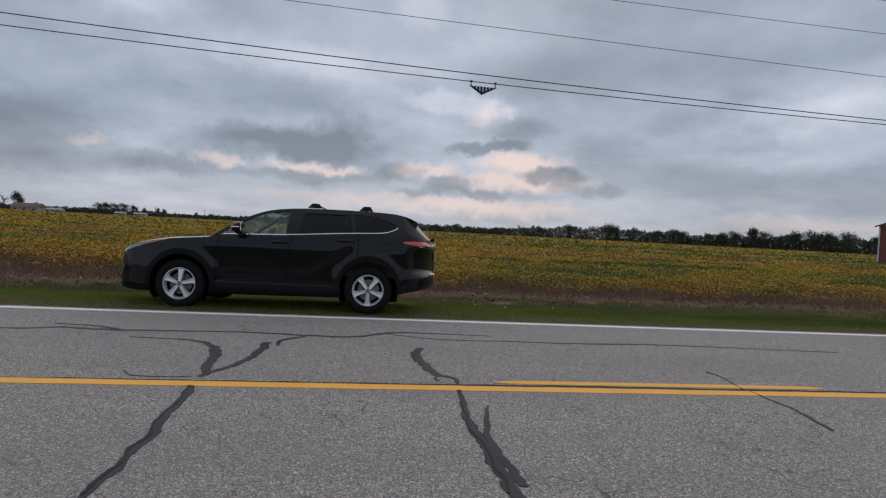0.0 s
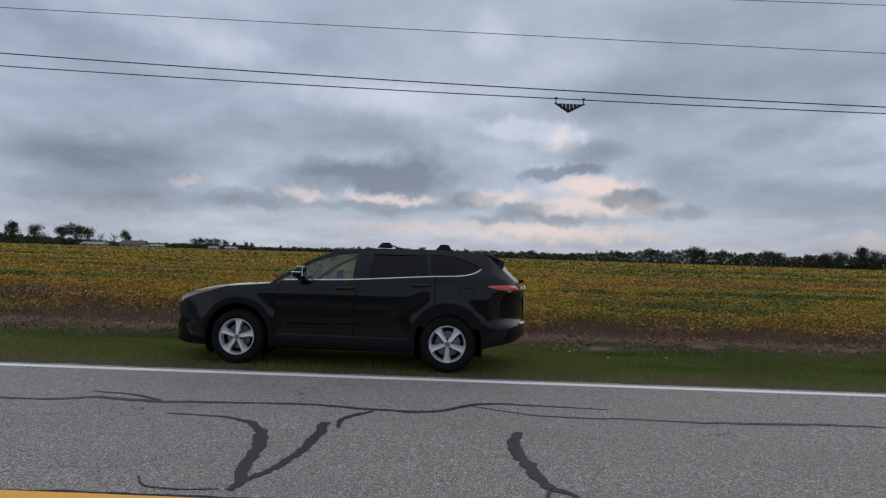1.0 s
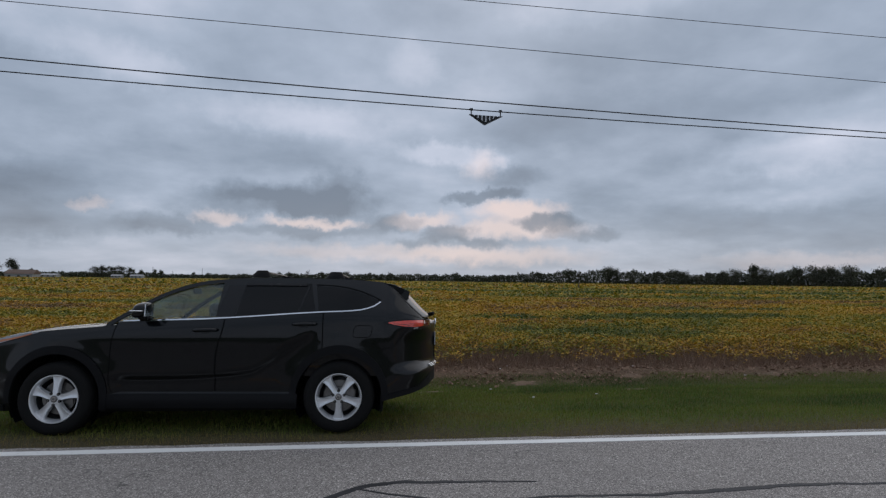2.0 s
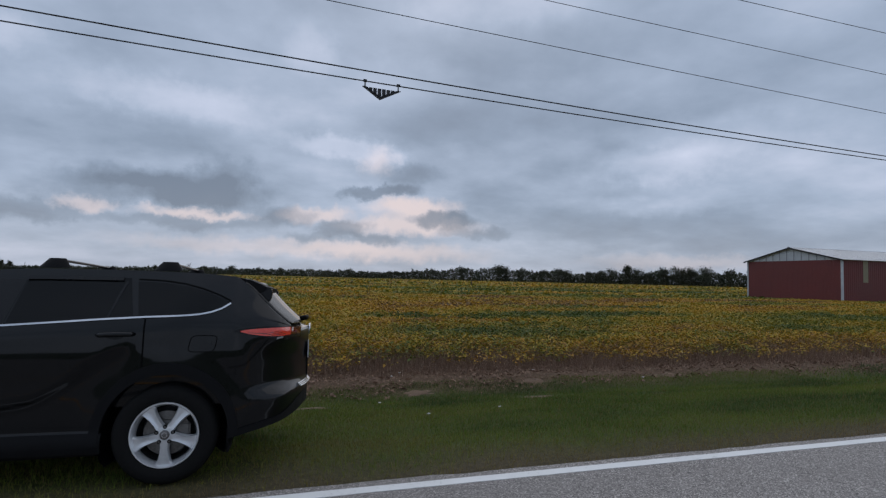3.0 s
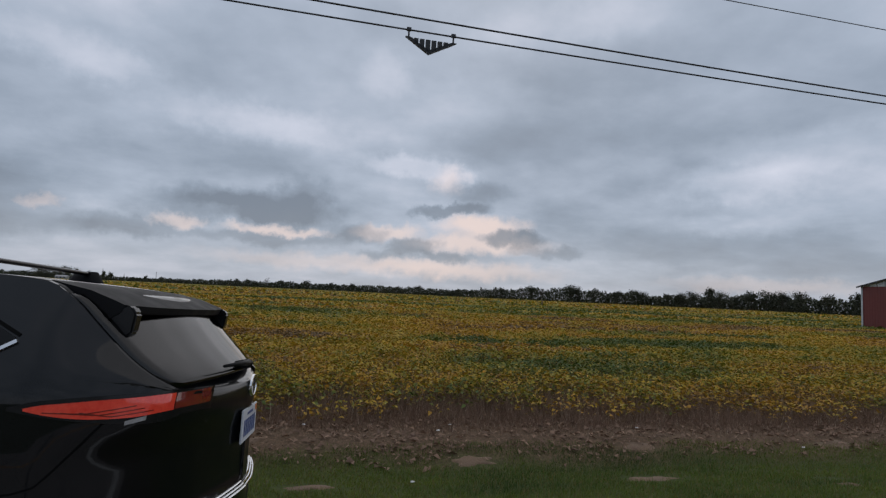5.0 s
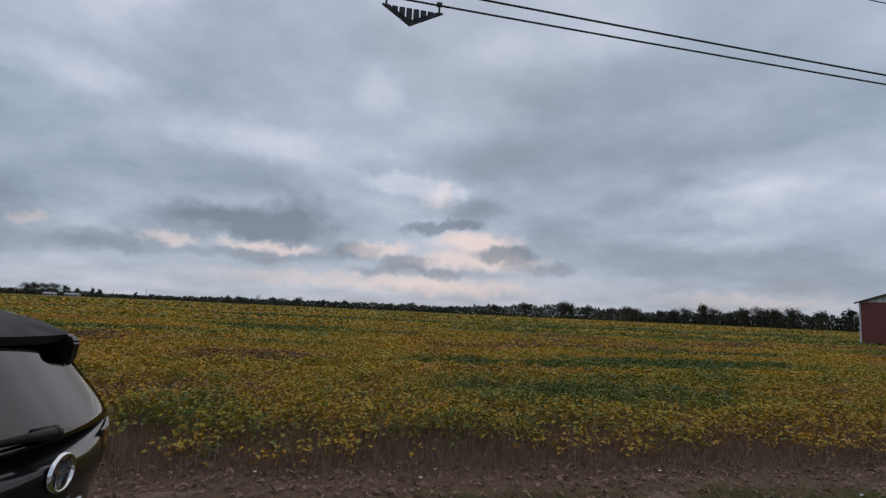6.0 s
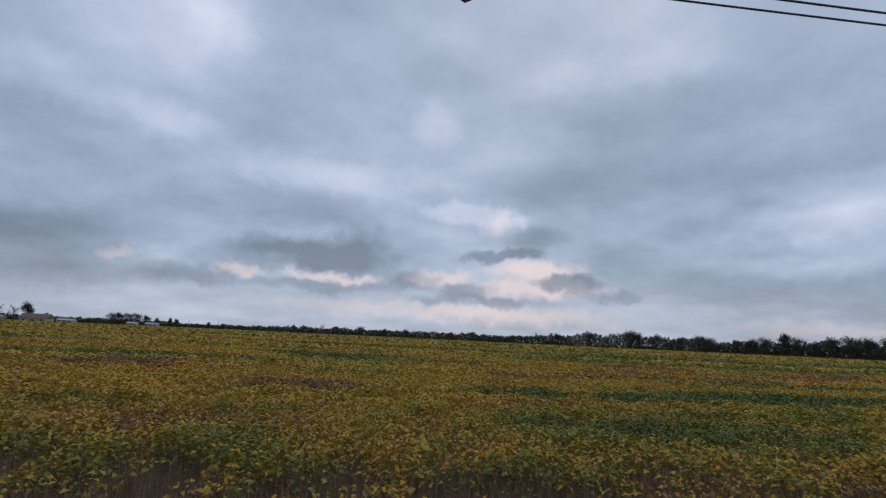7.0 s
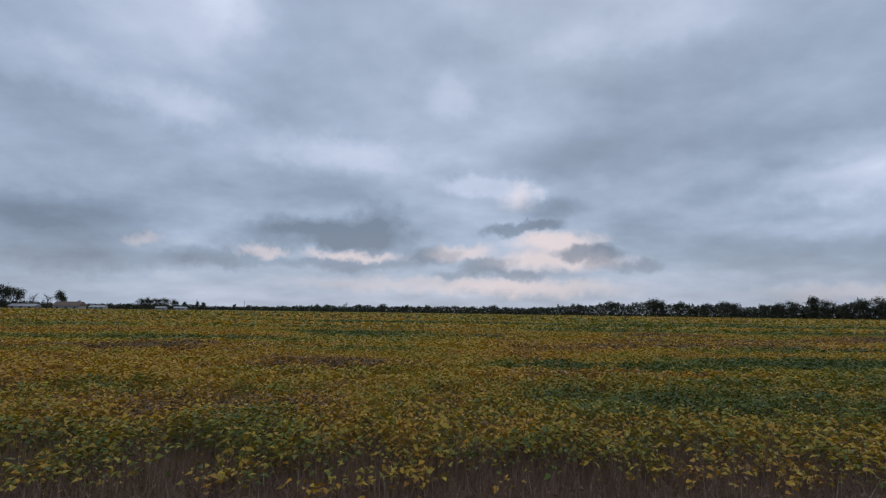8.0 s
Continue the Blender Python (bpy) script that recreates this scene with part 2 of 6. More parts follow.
def make_ground():
    """Mown verge, dry margin and field soil, told apart by distance from the road."""
    ma, nt, b = material("verge_soil", 0.95, spec=0.2)
    p = place_node(nt)
    rot = nt.nodes.new("ShaderNodeVectorRotate")
    rot.rotation_type = "Z_AXIS"
    rot.inputs["Angle"].default_value = -ROAD_TURN
    nt.links.new(p, rot.inputs["Vector"])
    sep = nt.nodes.new("ShaderNodeSeparateXYZ")
    nt.links.new(rot.outputs[0], sep.inputs[0])
    wig = noise_node(nt, p, 0.9, 5, 0.65)
    across = math_node(nt, "ADD", sep.outputs[1], math_node(nt, "MULTIPLY", math_node(nt, "SUBTRACT", wig, 0.5), 1.6))
    t = math_node(nt, "DIVIDE", across, 20.0)
    band = ramp_node(nt, t, ((0.0, (0.09, 0.11, 0.03)), (0.185, (0.115, 0.09, 0.052)), (0.21, (0.10, 0.095, 0.036)), (0.235, (0.085, 0.115, 0.022)),
                             (0.395, (0.07, 0.095, 0.024)), (0.425, (0.185, 0.115, 0.072)), (0.49, (0.17, 0.105, 0.066)), (0.53, (0.10, 0.08, 0.035))))
    fine = noise_node(nt, p, 22, 6, 0.7)
    col = mix_node(nt, ramp_node(nt, fine, ((0.3, (0.75, 0.75, 0.75)), (0.7, (0, 0, 0)))), band, (0.02, 0.018, 0.01))
    far = noise_node(nt, stretched(nt, p, 0.012, 0.05, 1), 1.0, 6, 0.6)
    field = ramp_node(nt, far, ((0.32, (0.085, 0.105, 0.018)), (0.5, (0.20, 0.165, 0.024)), (0.66, (0.27, 0.185, 0.026))))
    isfield = ramp_node(nt, math_node(nt, "DIVIDE", across, 100.0), ((0.10, (0, 0, 0)), (0.14, (1, 1, 1))))
    col = mix_node(nt, isfield, col, field)
    nt.links.new(col, b.inputs["Base Color"])
    bump_node(nt, b, fine, 0.6, 0.03)
    return ma


def make_leaf(name, stops, rough=0.55, through_light=0.25):
    ma, nt, b = material(name, rough, spec=0.3)
    at = nt.nodes.new("ShaderNodeAttribute")
    at.attribute_name = "ripe"
    isl = nt.nodes.new("ShaderNodeNewGeometry").outputs["Random Per Island"]
    f = math_node(nt, "ADD", at.outputs["Fac"], math_node(nt, "MULTIPLY", math_node(nt, "SUBTRACT", isl, 0.5), 0.12), clamp=True)
    col = ramp_node(nt, f, stops)
    v = math_node(nt, "ADD", 0.8, math_node(nt, "MULTIPLY", isl, 0.4))
    hsv = nt.nodes.new("ShaderNodeHueSaturation")
    nt.links.new(col, hsv.inputs["Color"]), nt.links.new(v, hsv.inputs["Value"])
    nt.links.new(hsv.outputs[0], b.inputs["Base Color"])
    if through_light:
        tr = nt.nodes.new("ShaderNodeBsdfTranslucent")
        nt.links.new(hsv.outputs[0], tr.inputs["Color"])
        ms = nt.nodes.new("ShaderNodeMixShader")
        ms.inputs[0].default_value = through_light
        nt.links.new(b.outputs[0], ms.inputs[1]), nt.links.new(tr.outputs[0], ms.inputs[2])
        nt.links.new(ms.outputs[0], nt.nodes["Material Output"].inputs["Surface"])
    return ma


ASPHALT = make_asphalt()
YELLOW_PAINT = make_paint("yellow_road_paint", (0.98, 0.46, 0.065), 0.22)
WHITE_PAINT = make_paint("white_road_paint", (0.86, 0.86, 0.84), 0.35)
SEALANT = grainy("crack_sealant", (0.013, 0.0135, 0.015), (0.040, 0.041, 0.045), 3.0, rough=0.6, bump=0.3, fine=14, spec=0.25)
CRACK = grainy("open_crack", (0.012, 0.011, 0.010), (0.03, 0.028, 0.025), 6.0, rough=0.9)
GROUND = make_ground()
SOY = make_leaf("soybean_leaf", ((0.0, (0.140, 0.088, 0.045)), (0.20, (0.19, 0.108, 0.040)), (0.36, (0.47, 0.235, 0.015)), (0.54, (0.40, 0.275, 0.024)), (0.68, (0.205, 0.190, 0.019)), (0.82, (0.088, 0.120, 0.016)), (1.0, (0.050, 0.088, 0.016))))
GRASS = make_leaf("grass_blade", ((0.0, (0.20, 0.135, 0.065)), (0.22, (0.20, 0.165, 0.045)), (0.45, (0.165, 0.195, 0.030)), (0.75, (0.095, 0.150, 0.022)), (1.0, (0.042, 0.080, 0.020))), 0.6, 0.25)
STRAW = make_leaf("dry_stalk", ((0.0, (0.165, 0.100, 0.070)), (0.6, (0.28, 0.175, 0.118)), (1.0, (0.45, 0.36, 0.27))), 0.8, 0.15)
# foliage greens lightened: distance haze is mixed into the colour
WOODS = make_leaf("hazed_far_foliage", ((0.0, (0.040, 0.047, 0.036)), (0.6, (0.058, 0.066, 0.043)), (1.0, (0.105, 0.090, 0.055))), 0.9, 0.0)
BARK = grainy("bark", (0.035, 0.03, 0.026), (0.08, 0.07, 0.06), 2.0, rough=0.9)
BARN_RED = grainy("red_ribbed_steel", (0.125, 0.020, 0.018), (0.165, 0.028, 0.025), 0.4, rough=0.5)
BARN_WHITE = grainy("white_ribbed_steel", (0.42, 0.45, 0.48), (0.55, 0.58, 0.60), 0.4, rough=0.45)
ROOF_STEEL = grainy("galvanised_roof", (0.45, 0.46, 0.47), (0.62, 0.63, 0.64), 0.25, rough=0.32, metal=0.75)
LAP_SHADE = grainy("shaded_sheet_lap", (0.20, 0.22, 0.24), (0.27, 0.29, 0.31), 0.6, rough=0.6)
SKYLIGHT = grainy("yellowed_fibreglass", (0.22, 0.19, 0.12), (0.30, 0.26, 0.16), 0.8, rough=0.6)
CABLE = grainy("cable_sheath", (0.012, 0.012, 0.014), (0.025, 0.025, 0.028), 4.0, rough=0.6)
BLACK_STEEL = grainy("black_bracket", (0.010, 0.010, 0.011), (0.022, 0.022, 0.024), 8.0, rough=0.5)
WOODPOST = grainy("grey_wood", (0.06, 0.055, 0.05), (0.12, 0.11, 0.10), 3.0, rough=0.9)

# ---- helpers for meshes ----
def along(s, n, z=0.0):
    """World place of a point s metres along the road and n metres across it."""
    c, k = math.cos(ROAD_TURN), math.sin(ROAD_TURN)
    return Vector((s * c - n * k, s * k + n * c, z))


def finish(name, bm, ma, smooth=False):
    me = bpy.data.meshes.new(name)
    bmesh.ops.recalc_face_normals(bm, faces=bm.faces)
    bm.to_mesh(me)
    bm.free()
    if ma is not None:
        me.materials.append(ma)
    if smooth:
        me.polygons.foreach_set("use_smooth", [True] * len(me.polygons))
    return me


def part(name, bm, ma, parent=None, label="", smooth=False, bevel=0.0):
    ob = new(name, finish(name, bm, ma, smooth))
    if parent is not None:
        ob.parent = parent
    if label:
        tagged(ob, label)
    if bevel:
        m = ob.modifiers.new("bevel", "BEVEL")
        m.width, m.segments, m.limit_method = bevel, 2, "ANGLE"
    return ob


def box(bm, x0, x1, y0, y1, z0, z1, m=None):
    vs = [bm.verts.new(v) for v in ((x0, y0, z0), (x1, y0, z0), (x1, y1, z0), (x0, y1, z0), (x0, y0, z1), (x1, y0, z1), (x1, y1, z1), (x0, y1, z1))]
    if m is not None:
        for v in vs:
            v.co = m @ v.co
    for f in ((3, 2, 1, 0), (4, 5, 6, 7), (0, 1, 5, 4), (1, 2, 6, 5), (2, 3, 7, 6), (3, 0, 4, 7)):
        bm.faces.new([vs[i] for i in f])
    return vs


def tube(bm, points, radius, sides=6):
    rings = []
    for i, p in enumerate(points):
        p = Vector(p)
        d = (Vector(points[min(i + 1, len(points) - 1)]) - Vector(points[max(i - 1, 0)])).normalized()
        a = d.orthogonal().normalized() if abs(d.z) > 0.9 else d.cross(Vector((0, 0, 1))).normalized()
        b = d.cross(a)
        r = radius[i] if isinstance(radius, (list, tuple)) else radius
        rings.append([bm.verts.new(p + r * (math.cos(k * math.tau / sides) * a + math.sin(k * math.tau / sides) * b)) for k in range(sides)])
    for r0, r1 in zip(rings, rings[1:]):
        for k in range(sides):
            bm.faces.new((r0[k], r0[(k + 1) % sides], r1[(k + 1) % sides], r1[k]))
    bm.faces.new(rings[0][::-1]), bm.faces.new(rings[-1])


def vnoise(x, y, seed=0):
    """Smooth value noise on arrays, 0 to 1."""
    rng = np.random.RandomState(seed)
    grid = rng.rand(256, 256)
    xi, yi = np.floor(x).astype(int), np.floor(y).astype(int)
    fx, fy = x - xi, y - yi
    fx, fy = fx * fx * (3 - 2 * fx), fy * fy * (3 - 2 * fy)
    g = lambda a, b: grid[a % 256, b % 256]
    return (g(xi, yi) * (1 - fx) + g(xi + 1, yi) * fx) * (1 - fy) + (g(xi, yi + 1) * (1 - fx) + g(xi + 1, yi + 1) * fx) * fy


def fbm(x, y, seed=0, octaves=4):
    v, a, total = 0, 1.0, 0
    for k in range(octaves):
        v, total = v + a * vnoise(x * 2 ** k + 17.3 * k, y * 2 ** k + 5.1 * k, seed + k), total + a
        a *= 0.5
    return v / total


def quads_mesh(name, verts, ma, ripe):
    """A mesh of loose quads from an array (count, 4, 3), each with its own value of ripe."""
    n = len(verts)
    me = bpy.data.meshes.new(name)
    me.vertices.add(4 * n)
    me.vertices.foreach_set("co", verts.astype(np.float32).ravel())
    me.loops.add(4 * n)
    me.loops.foreach_set("vertex_index", np.arange(4 * n, dtype=np.int32))
    me.polygons.add(n)
    me.polygons.foreach_set("loop_start", np.arange(0, 4 * n, 4, dtype=np.int32))
    me.attributes.new("ripe", "FLOAT", "POINT").data.foreach_set("value", np.repeat(ripe, 4).astype(np.float32))
    me.materials.append(ma)
    me.update(calc_edges=True)
    return me


def leaf_quads(rng, pos, length, width, droop=0.6, up=0.35):
    """Diamond leaves, each folded a little along its rib."""
    n = len(pos)
    a = rng.rand(n) * 2 * np.pi
    tilt = (rng.rand(n) - up) * 2 * droop
    d = np.stack([np.cos(a) * np.cos(tilt), np.sin(a) * np.cos(tilt), -np.sin(tilt)], 1)
    side = np.stack([-np.sin(a), np.cos(a), (rng.rand(n) - 0.5) * 1.4], 1)
    side /= np.linalg.norm(side, axis=1)[:, None]
    L, W = length[:, None], width[:, None]
    lift = np.zeros((n, 3))
    lift[:, 2] = length * 0.18
    return np.stack([pos, pos + d * L * 0.42 + side * W * 0.5 + lift, pos + d * L, pos + d * L * 0.42 - side * W * 0.5 + lift], 1)


def blade_quads(rng, pos, height, width, lean=0.5):
    n = len(pos)
    a, b = rng.rand(n) * 2 * np.pi, rng.rand(n) * 2 * np.pi
    l = rng.rand(n) * lean
    tip = np.stack([np.cos(a) * l * height, np.sin(a) * l * height, height * np.sqrt(np.maximum(0.05, 1 - l * l))], 1)
    side = np.stack([np.cos(b), np.sin(b), np.zeros(n)], 1) * width[:, None] * 0.5
    return np.stack([pos - side, pos + side, pos + tip + side * 0.25, pos + tip - side * 0.25], 1)


def to_world(s, n, z):
    c, k = math.cos(ROAD_TURN), math.sin(ROAD_TURN)
    return np.stack([s * c - n * k, s * k + n * c, z], 1)


# ---- ground ----
FIELD_Z = -0.25


def profile(n):
    """Height of the ground across the road: roadbed, verge, shallow ditch, field."""
    return np.interp(n, (-400, -9, -7.5, -5, -3.7, -3.5, 3.5, 3.7, 4.4, 5.6, 6.4, 7.7, 8.0, 8.7, 9.4, 12), (-0.25, -0.25, -0.35, -0.05, -0.02, -0.16, -0.16, -0.022, -0.032, -0.095, -0.18, -0.335, -0.34, -0.21, -0.22, FIELD_Z))


def ground_height(s, n):
    rough = np.clip((np.abs(n) - 3.9) / 1.2, 0, 1)
    return profile(n) + rough * (0.05 * (fbm(s * 0.7, n * 0.9, 3) - 0.5) + 0.02 * (fbm(s * 3, n * 3, 9) - 0.5) + 0.07 * np.exp(-((n - 8.9) / 0.75) ** 2) * (fbm(s * 1.6, n * 2.2, 15) - 0.5))


def build_ground():
    near = np.arange(-16, 20.01, 0.2)
    tail = np.array([0.5, 1.2, 2, 3.5, 6, 10, 16, 26, 40, 65, 100, 160, 260, 450, 800, 1500, 2600, 4200])
    ss = np.concatenate([-16 - tail[::-1], near, 20 + tail])
    ns = np.concatenate([-(8 + tail[::-1]), np.arange(-8, -3.6, 0.4), [-3.7, -3.5, 3.5, 3.7], np.arange(3.85, 12.01, 0.15), 12 + tail])
    S, Nn = np.meshgrid(ss, ns)
    z = ground_height(S, Nn)
    P = to_world(S.ravel(), Nn.ravel(), z.ravel())
    w, faces = len(ss), []
    for j in range(len(ns) - 1):
        for i in range(w - 1):
            k = j * w + i
            faces.append((k, k + 1, k + 1 + w, k + w))
    me = bpy.data.meshes.new("ground")
    me.from_pydata(P.tolist(), [], faces)
    me.materials.append(GROUND)
    me.polygons.foreach_set("use_smooth", [True] * len(me.polygons))
    tagged(new("ground", me), "mown roadside verge, dry margin and flat farm soil reaching the horizon", "ground", kind="structure")


build_ground()

# ---- road ----
ROAD = new("road")
tagged(ROAD, "worn grey two-lane asphalt road with sealed cracks", "road", kind="structure")


def build_road():
    bm = bmesh.new()
    xs = [-1500, -300, -60] + [i * 0.25 - 20 for i in range(161)] + [60, 300, 1500]
    rows = []
    for i, s in enumerate(xs):
        jag = 0.035 * (noise.noise((s * 2.1, 3, 0)) + 0.6 * noise.noise((s * 7, 8, 0)))
        ring = [(-3.62, -0.16), (-3.6, 0.0), (3.70 + jag, 0.0), (3.73 + jag, -0.16)]
        rows.append([bm.verts.new(along(s, n, z)) for n, z in ring])
    for a, b in zip(rows, rows[1:]):
        for k in range(3):
            bm.faces.new((a[k], b[k], b[k + 1], a[k + 1]))
    part("asphalt_slab", bm, ASPHALT, ROAD)


def stripe(name, n0, width, s0, s1, ma, label, step=0.15, fade=0.0):
    """A painted line with slightly ragged edges, a few millimetres thick."""
    bm = bmesh.new()
    rows = []
    near0, near1 = max(s0, -15), min(s1, 25)
    xs = ([s0] if s0 < near0 else []) + list(np.arange(near0, near1, step)) + [near1] + ([s1] if s1 > near1 else [])
    for s in xs:
        e = 0.006
        taper = min(1.0, (min(s - s0, s1 - s) + 0.03) / fade) if fade else 1.0
        w0 = n0 - width / 2 * taper + e * noise.noise((s * 9, n0 * 5, 1))
        w1 = n0 + width / 2 * taper + e * noise.noise((s * 9, n0 * 5, 7))
        rows.append([bm.verts.new(along(s, n, z)) for n, z in ((w0, 0.0), (w0, 0.004), (w1, 0.004), (w1, 0.0))])
    for a, b in zip(rows, rows[1:]):
        for k in range(3):
            bm.faces.new((a[k], b[k], b[k + 1], a[k + 1]))
    part(name, bm, ma, ROAD, label)


def seal(points, widths, lift, name="crack_seal", ma=None, ragged=0.6, seed=0):
    """A strip of sealant, or an open crack, along a bent line in road coordinates."""
    bm = bmesh.new()
    pts = []
    for k in range(len(points) - 1):
        p0, p1 = points[max(k - 1, 0)], points[k]
        p2, p3 = points[k + 1], points[min(k + 2, len(points) - 1)]
        for j in range(8):
            t = j / 8
            q = [0.5 * (2 * b + (c - a) * t + (2 * a - 5 * b + 4 * c - d) * t * t + (3 * b - a - 3 * c + d) * t ** 3) for a, b, c, d in zip(p0, p1, p2, p3)]
            pts.append((q[0], q[1], widths[k] + (widths[k + 1] - widths[k]) * t))
    pts.append((*points[-1], widths[-1]))
    rows = []
    for i, (s, n, w) in enumerate(pts):
        a, b = pts[max(i - 1, 0)], pts[min(i + 1, len(pts) - 1)]
        dx, dy = b[0] - a[0], b[1] - a[1]
        l = math.hypot(dx, dy) or 1
        r0 = w / 2 * (1 + ragged * noise.noise((s * 19, n * 19, seed)))
        r1 = w / 2 * (1 + ragged * noise.noise((s * 19, n * 19, seed + 5)))
        mid = ragged * 0.04 * noise.noise((s * 5, n * 5, seed + 9))
        c = (s - dy / l * mid, n + dx / l * mid)
        rows.append([bm.verts.new(along(c[0] + dy / l * r, c[1] - dx / l * r, z)) for r, z in ((-r0, 0.0005), (-r0 * 0.8, lift), (r1 * 0.8, lift), (r1, 0.0005))])
    for a, b in zip(rows, rows[1:]):
        for k in range(3):
            bm.faces.new((a[k], b[k], b[k + 1], a[k + 1]))
    part(name, bm, ma or SEALANT, ROAD, "black tar sealant over a crack" if name == "crack_seal" else "")


build_road()
stripe("edge_line", 3.54, 0.11, -1500, 1500, WHITE_PAINT, "white painted edge line")
stripe("centre_line", 0.172, 0.135, -1500, 1500, YELLOW_PAINT, "solid yellow painted centre line")
stripe("centre_dash", 0.382, 0.10, 1.45, 4.75, YELLOW_PAINT, "broken yellow centre line dash", fade=0.25)
stripe("centre_dash", 0.382, 0.10, -10.7, -7.4, YELLOW_PAINT, "broken yellow centre line dash", fade=0.25)
seal([(-1.75, 0.52), (-1.62, 0.38), (-1.4, 0.345), (-1.15, 0.37)], [0.012, 0.02, 0.02, 0.012], 0.004, seed=21)
seal([(0.98, 0.56), (0.93, 0.46), (0.96, 0.36)], [0.02, 0.035, 0.03], 0.004, seed=22)
seal([(-9.0, 2.4), (-6.0, 2.2), (-3.76, 2.16), (-3.2, 2.30), (-2.66, 2.22), (-1.99, 2.26), (-1.11, 2.31), (-0.53, 2.23), (0.13, 2.21), (0.58, 2.54), (1.09, 2.56), (1.9, 2.5)], [0.03, 0.05, 0.06, 0.09, 0.09, 0.06, 0.05, 0.07, 0.07, 0.07, 0.05, 0.015], 0.004)
seal([(0.52, 2.45), (1.22, 2.2), (2.04, 2.2), (2.76, 2.18), (3.51, 2.22), (4.14, 2.26), (5.03, 2.2), (6.5, 2.1)], [0.02, 0.03, 0.03, 0.05, 0.07, 0.05, 0.03, 0.015], 0.004, seed=3)
seal([(-3.4, 2.5), (-2.9, 2.42), (-2.55, 2.25)], [0.02, 0.05, 0.04], 0.005, seed=4)
seal([(-2.28, 1.86), (-1.71, 1.81), (-1.38, 1.62), (-1.2, 1.25), (-1.14, 0.81), (-1.06, 0.40)], [0.02, 0.04, 0.08, 0.115, 0.10, 0.07], 0.004, seed=6)
seal([(-0.80, 1.77), (-0.80, 1.37), (-0.83, 1.05), (-0.92, 0.73), (-1.03, 0.53), (-1.08, 0.36)], [0.09, 0.10, 0.08, 0.07, 0.06, 0.05], 0.005, seed=7)
seal([(-0.45, 2.17), (-0.6, 2.0), (-0.69, 1.82), (-0.66, 1.62)], [0.03, 0.07, 0.06, 0.02], 0.005, seed=8)
seal([(-1.06, 0.12), (-1.02, -0.24), (-1.0, -0.64), (-0.95, -0.97), (-0.97, -1.17), (-0.95, -1.39), (-0.97, -1.66), (-0.95, -2.4), (-1.0, -3.4)], [0.06, 0.07, 0.075, 0.065, 0.06, 0.055, 0.05, 0.05, 0.05], 0.004, seed=9)
seal([(-1.08, 0.12), (-1.03, -0.24), (-1.02, -0.64), (-0.975, -0.97), (-0.985, -1.17), (-0.965, -1.39), (-0.98, -1.66)], [0.012, 0.012, 0.016, 0.020, 0.024, 0.024, 0.024], 0.0065, "open_crack", CRACK, 0.9, 30)
seal([(0.90, 1.70), (0.82, 1.38), (0.87, 0.98), (0.95, 0.62), (1.1, 0.49), (1.13, 0.30)], [0.07, 0.11, 0.12, 0.09, 0.06, 0.03], 0.004, seed=12)
seal([(1.11, 0.12), (1.08, -0.35), (1.06, -0.75), (1.1, -1.07), (1.12, -1.42), (1.14, -1.67), (1.2, -2.4), (1.1, -3.3)], [0.04, 0.06, 0.075, 0.09, 0.10, 0.09, 0.08, 0.06], 0.004, seed=13)
seal([(1.27, -0.28), (1.20, -0.58), (1.15, -0.89), (1.15, -1.12), (1.18, -1.35), (1.20, -1.6)], [0.015, 0.04, 0.05, 0.06, 0.065, 0.06], 0.005, seed=14)
seal([(1.10, 0.12), (1.07, -0.35), (1.05, -0.75), (1.09, -1.07), (1.10, -1.42), (1.10, -1.67)], [0.01, 0.012, 0.014, 0.018, 0.02, 0.03], 0.0065, "open_crack", CRACK, 0.8, 31)
seal([(3.85, 0.9), (3.91, 0.73), (3.86, 0.4), (3.87, 0.1), (3.9, -0.2), (3.87, -0.47), (3.8, -0.74)], [0.01, 0.015, 0.015, 0.02, 0.025, 0.045, 0.03], 0.005, seed=15)
seal([(-6.0, 0.27), (-2.5, 0.252), (-1.47, 0.258), (-0.34, 0.258), (1.0, 0.265), (2.12, 0.28), (3.73, 0.277), (5.3, 0.277), (9.0, 0.268)], [0.03, 0.035, 0.03, 0.04, 0.045, 0.045, 0.05, 0.035, 0.03], 0.0035, "open_crack", CRACK, 0.6, 33)

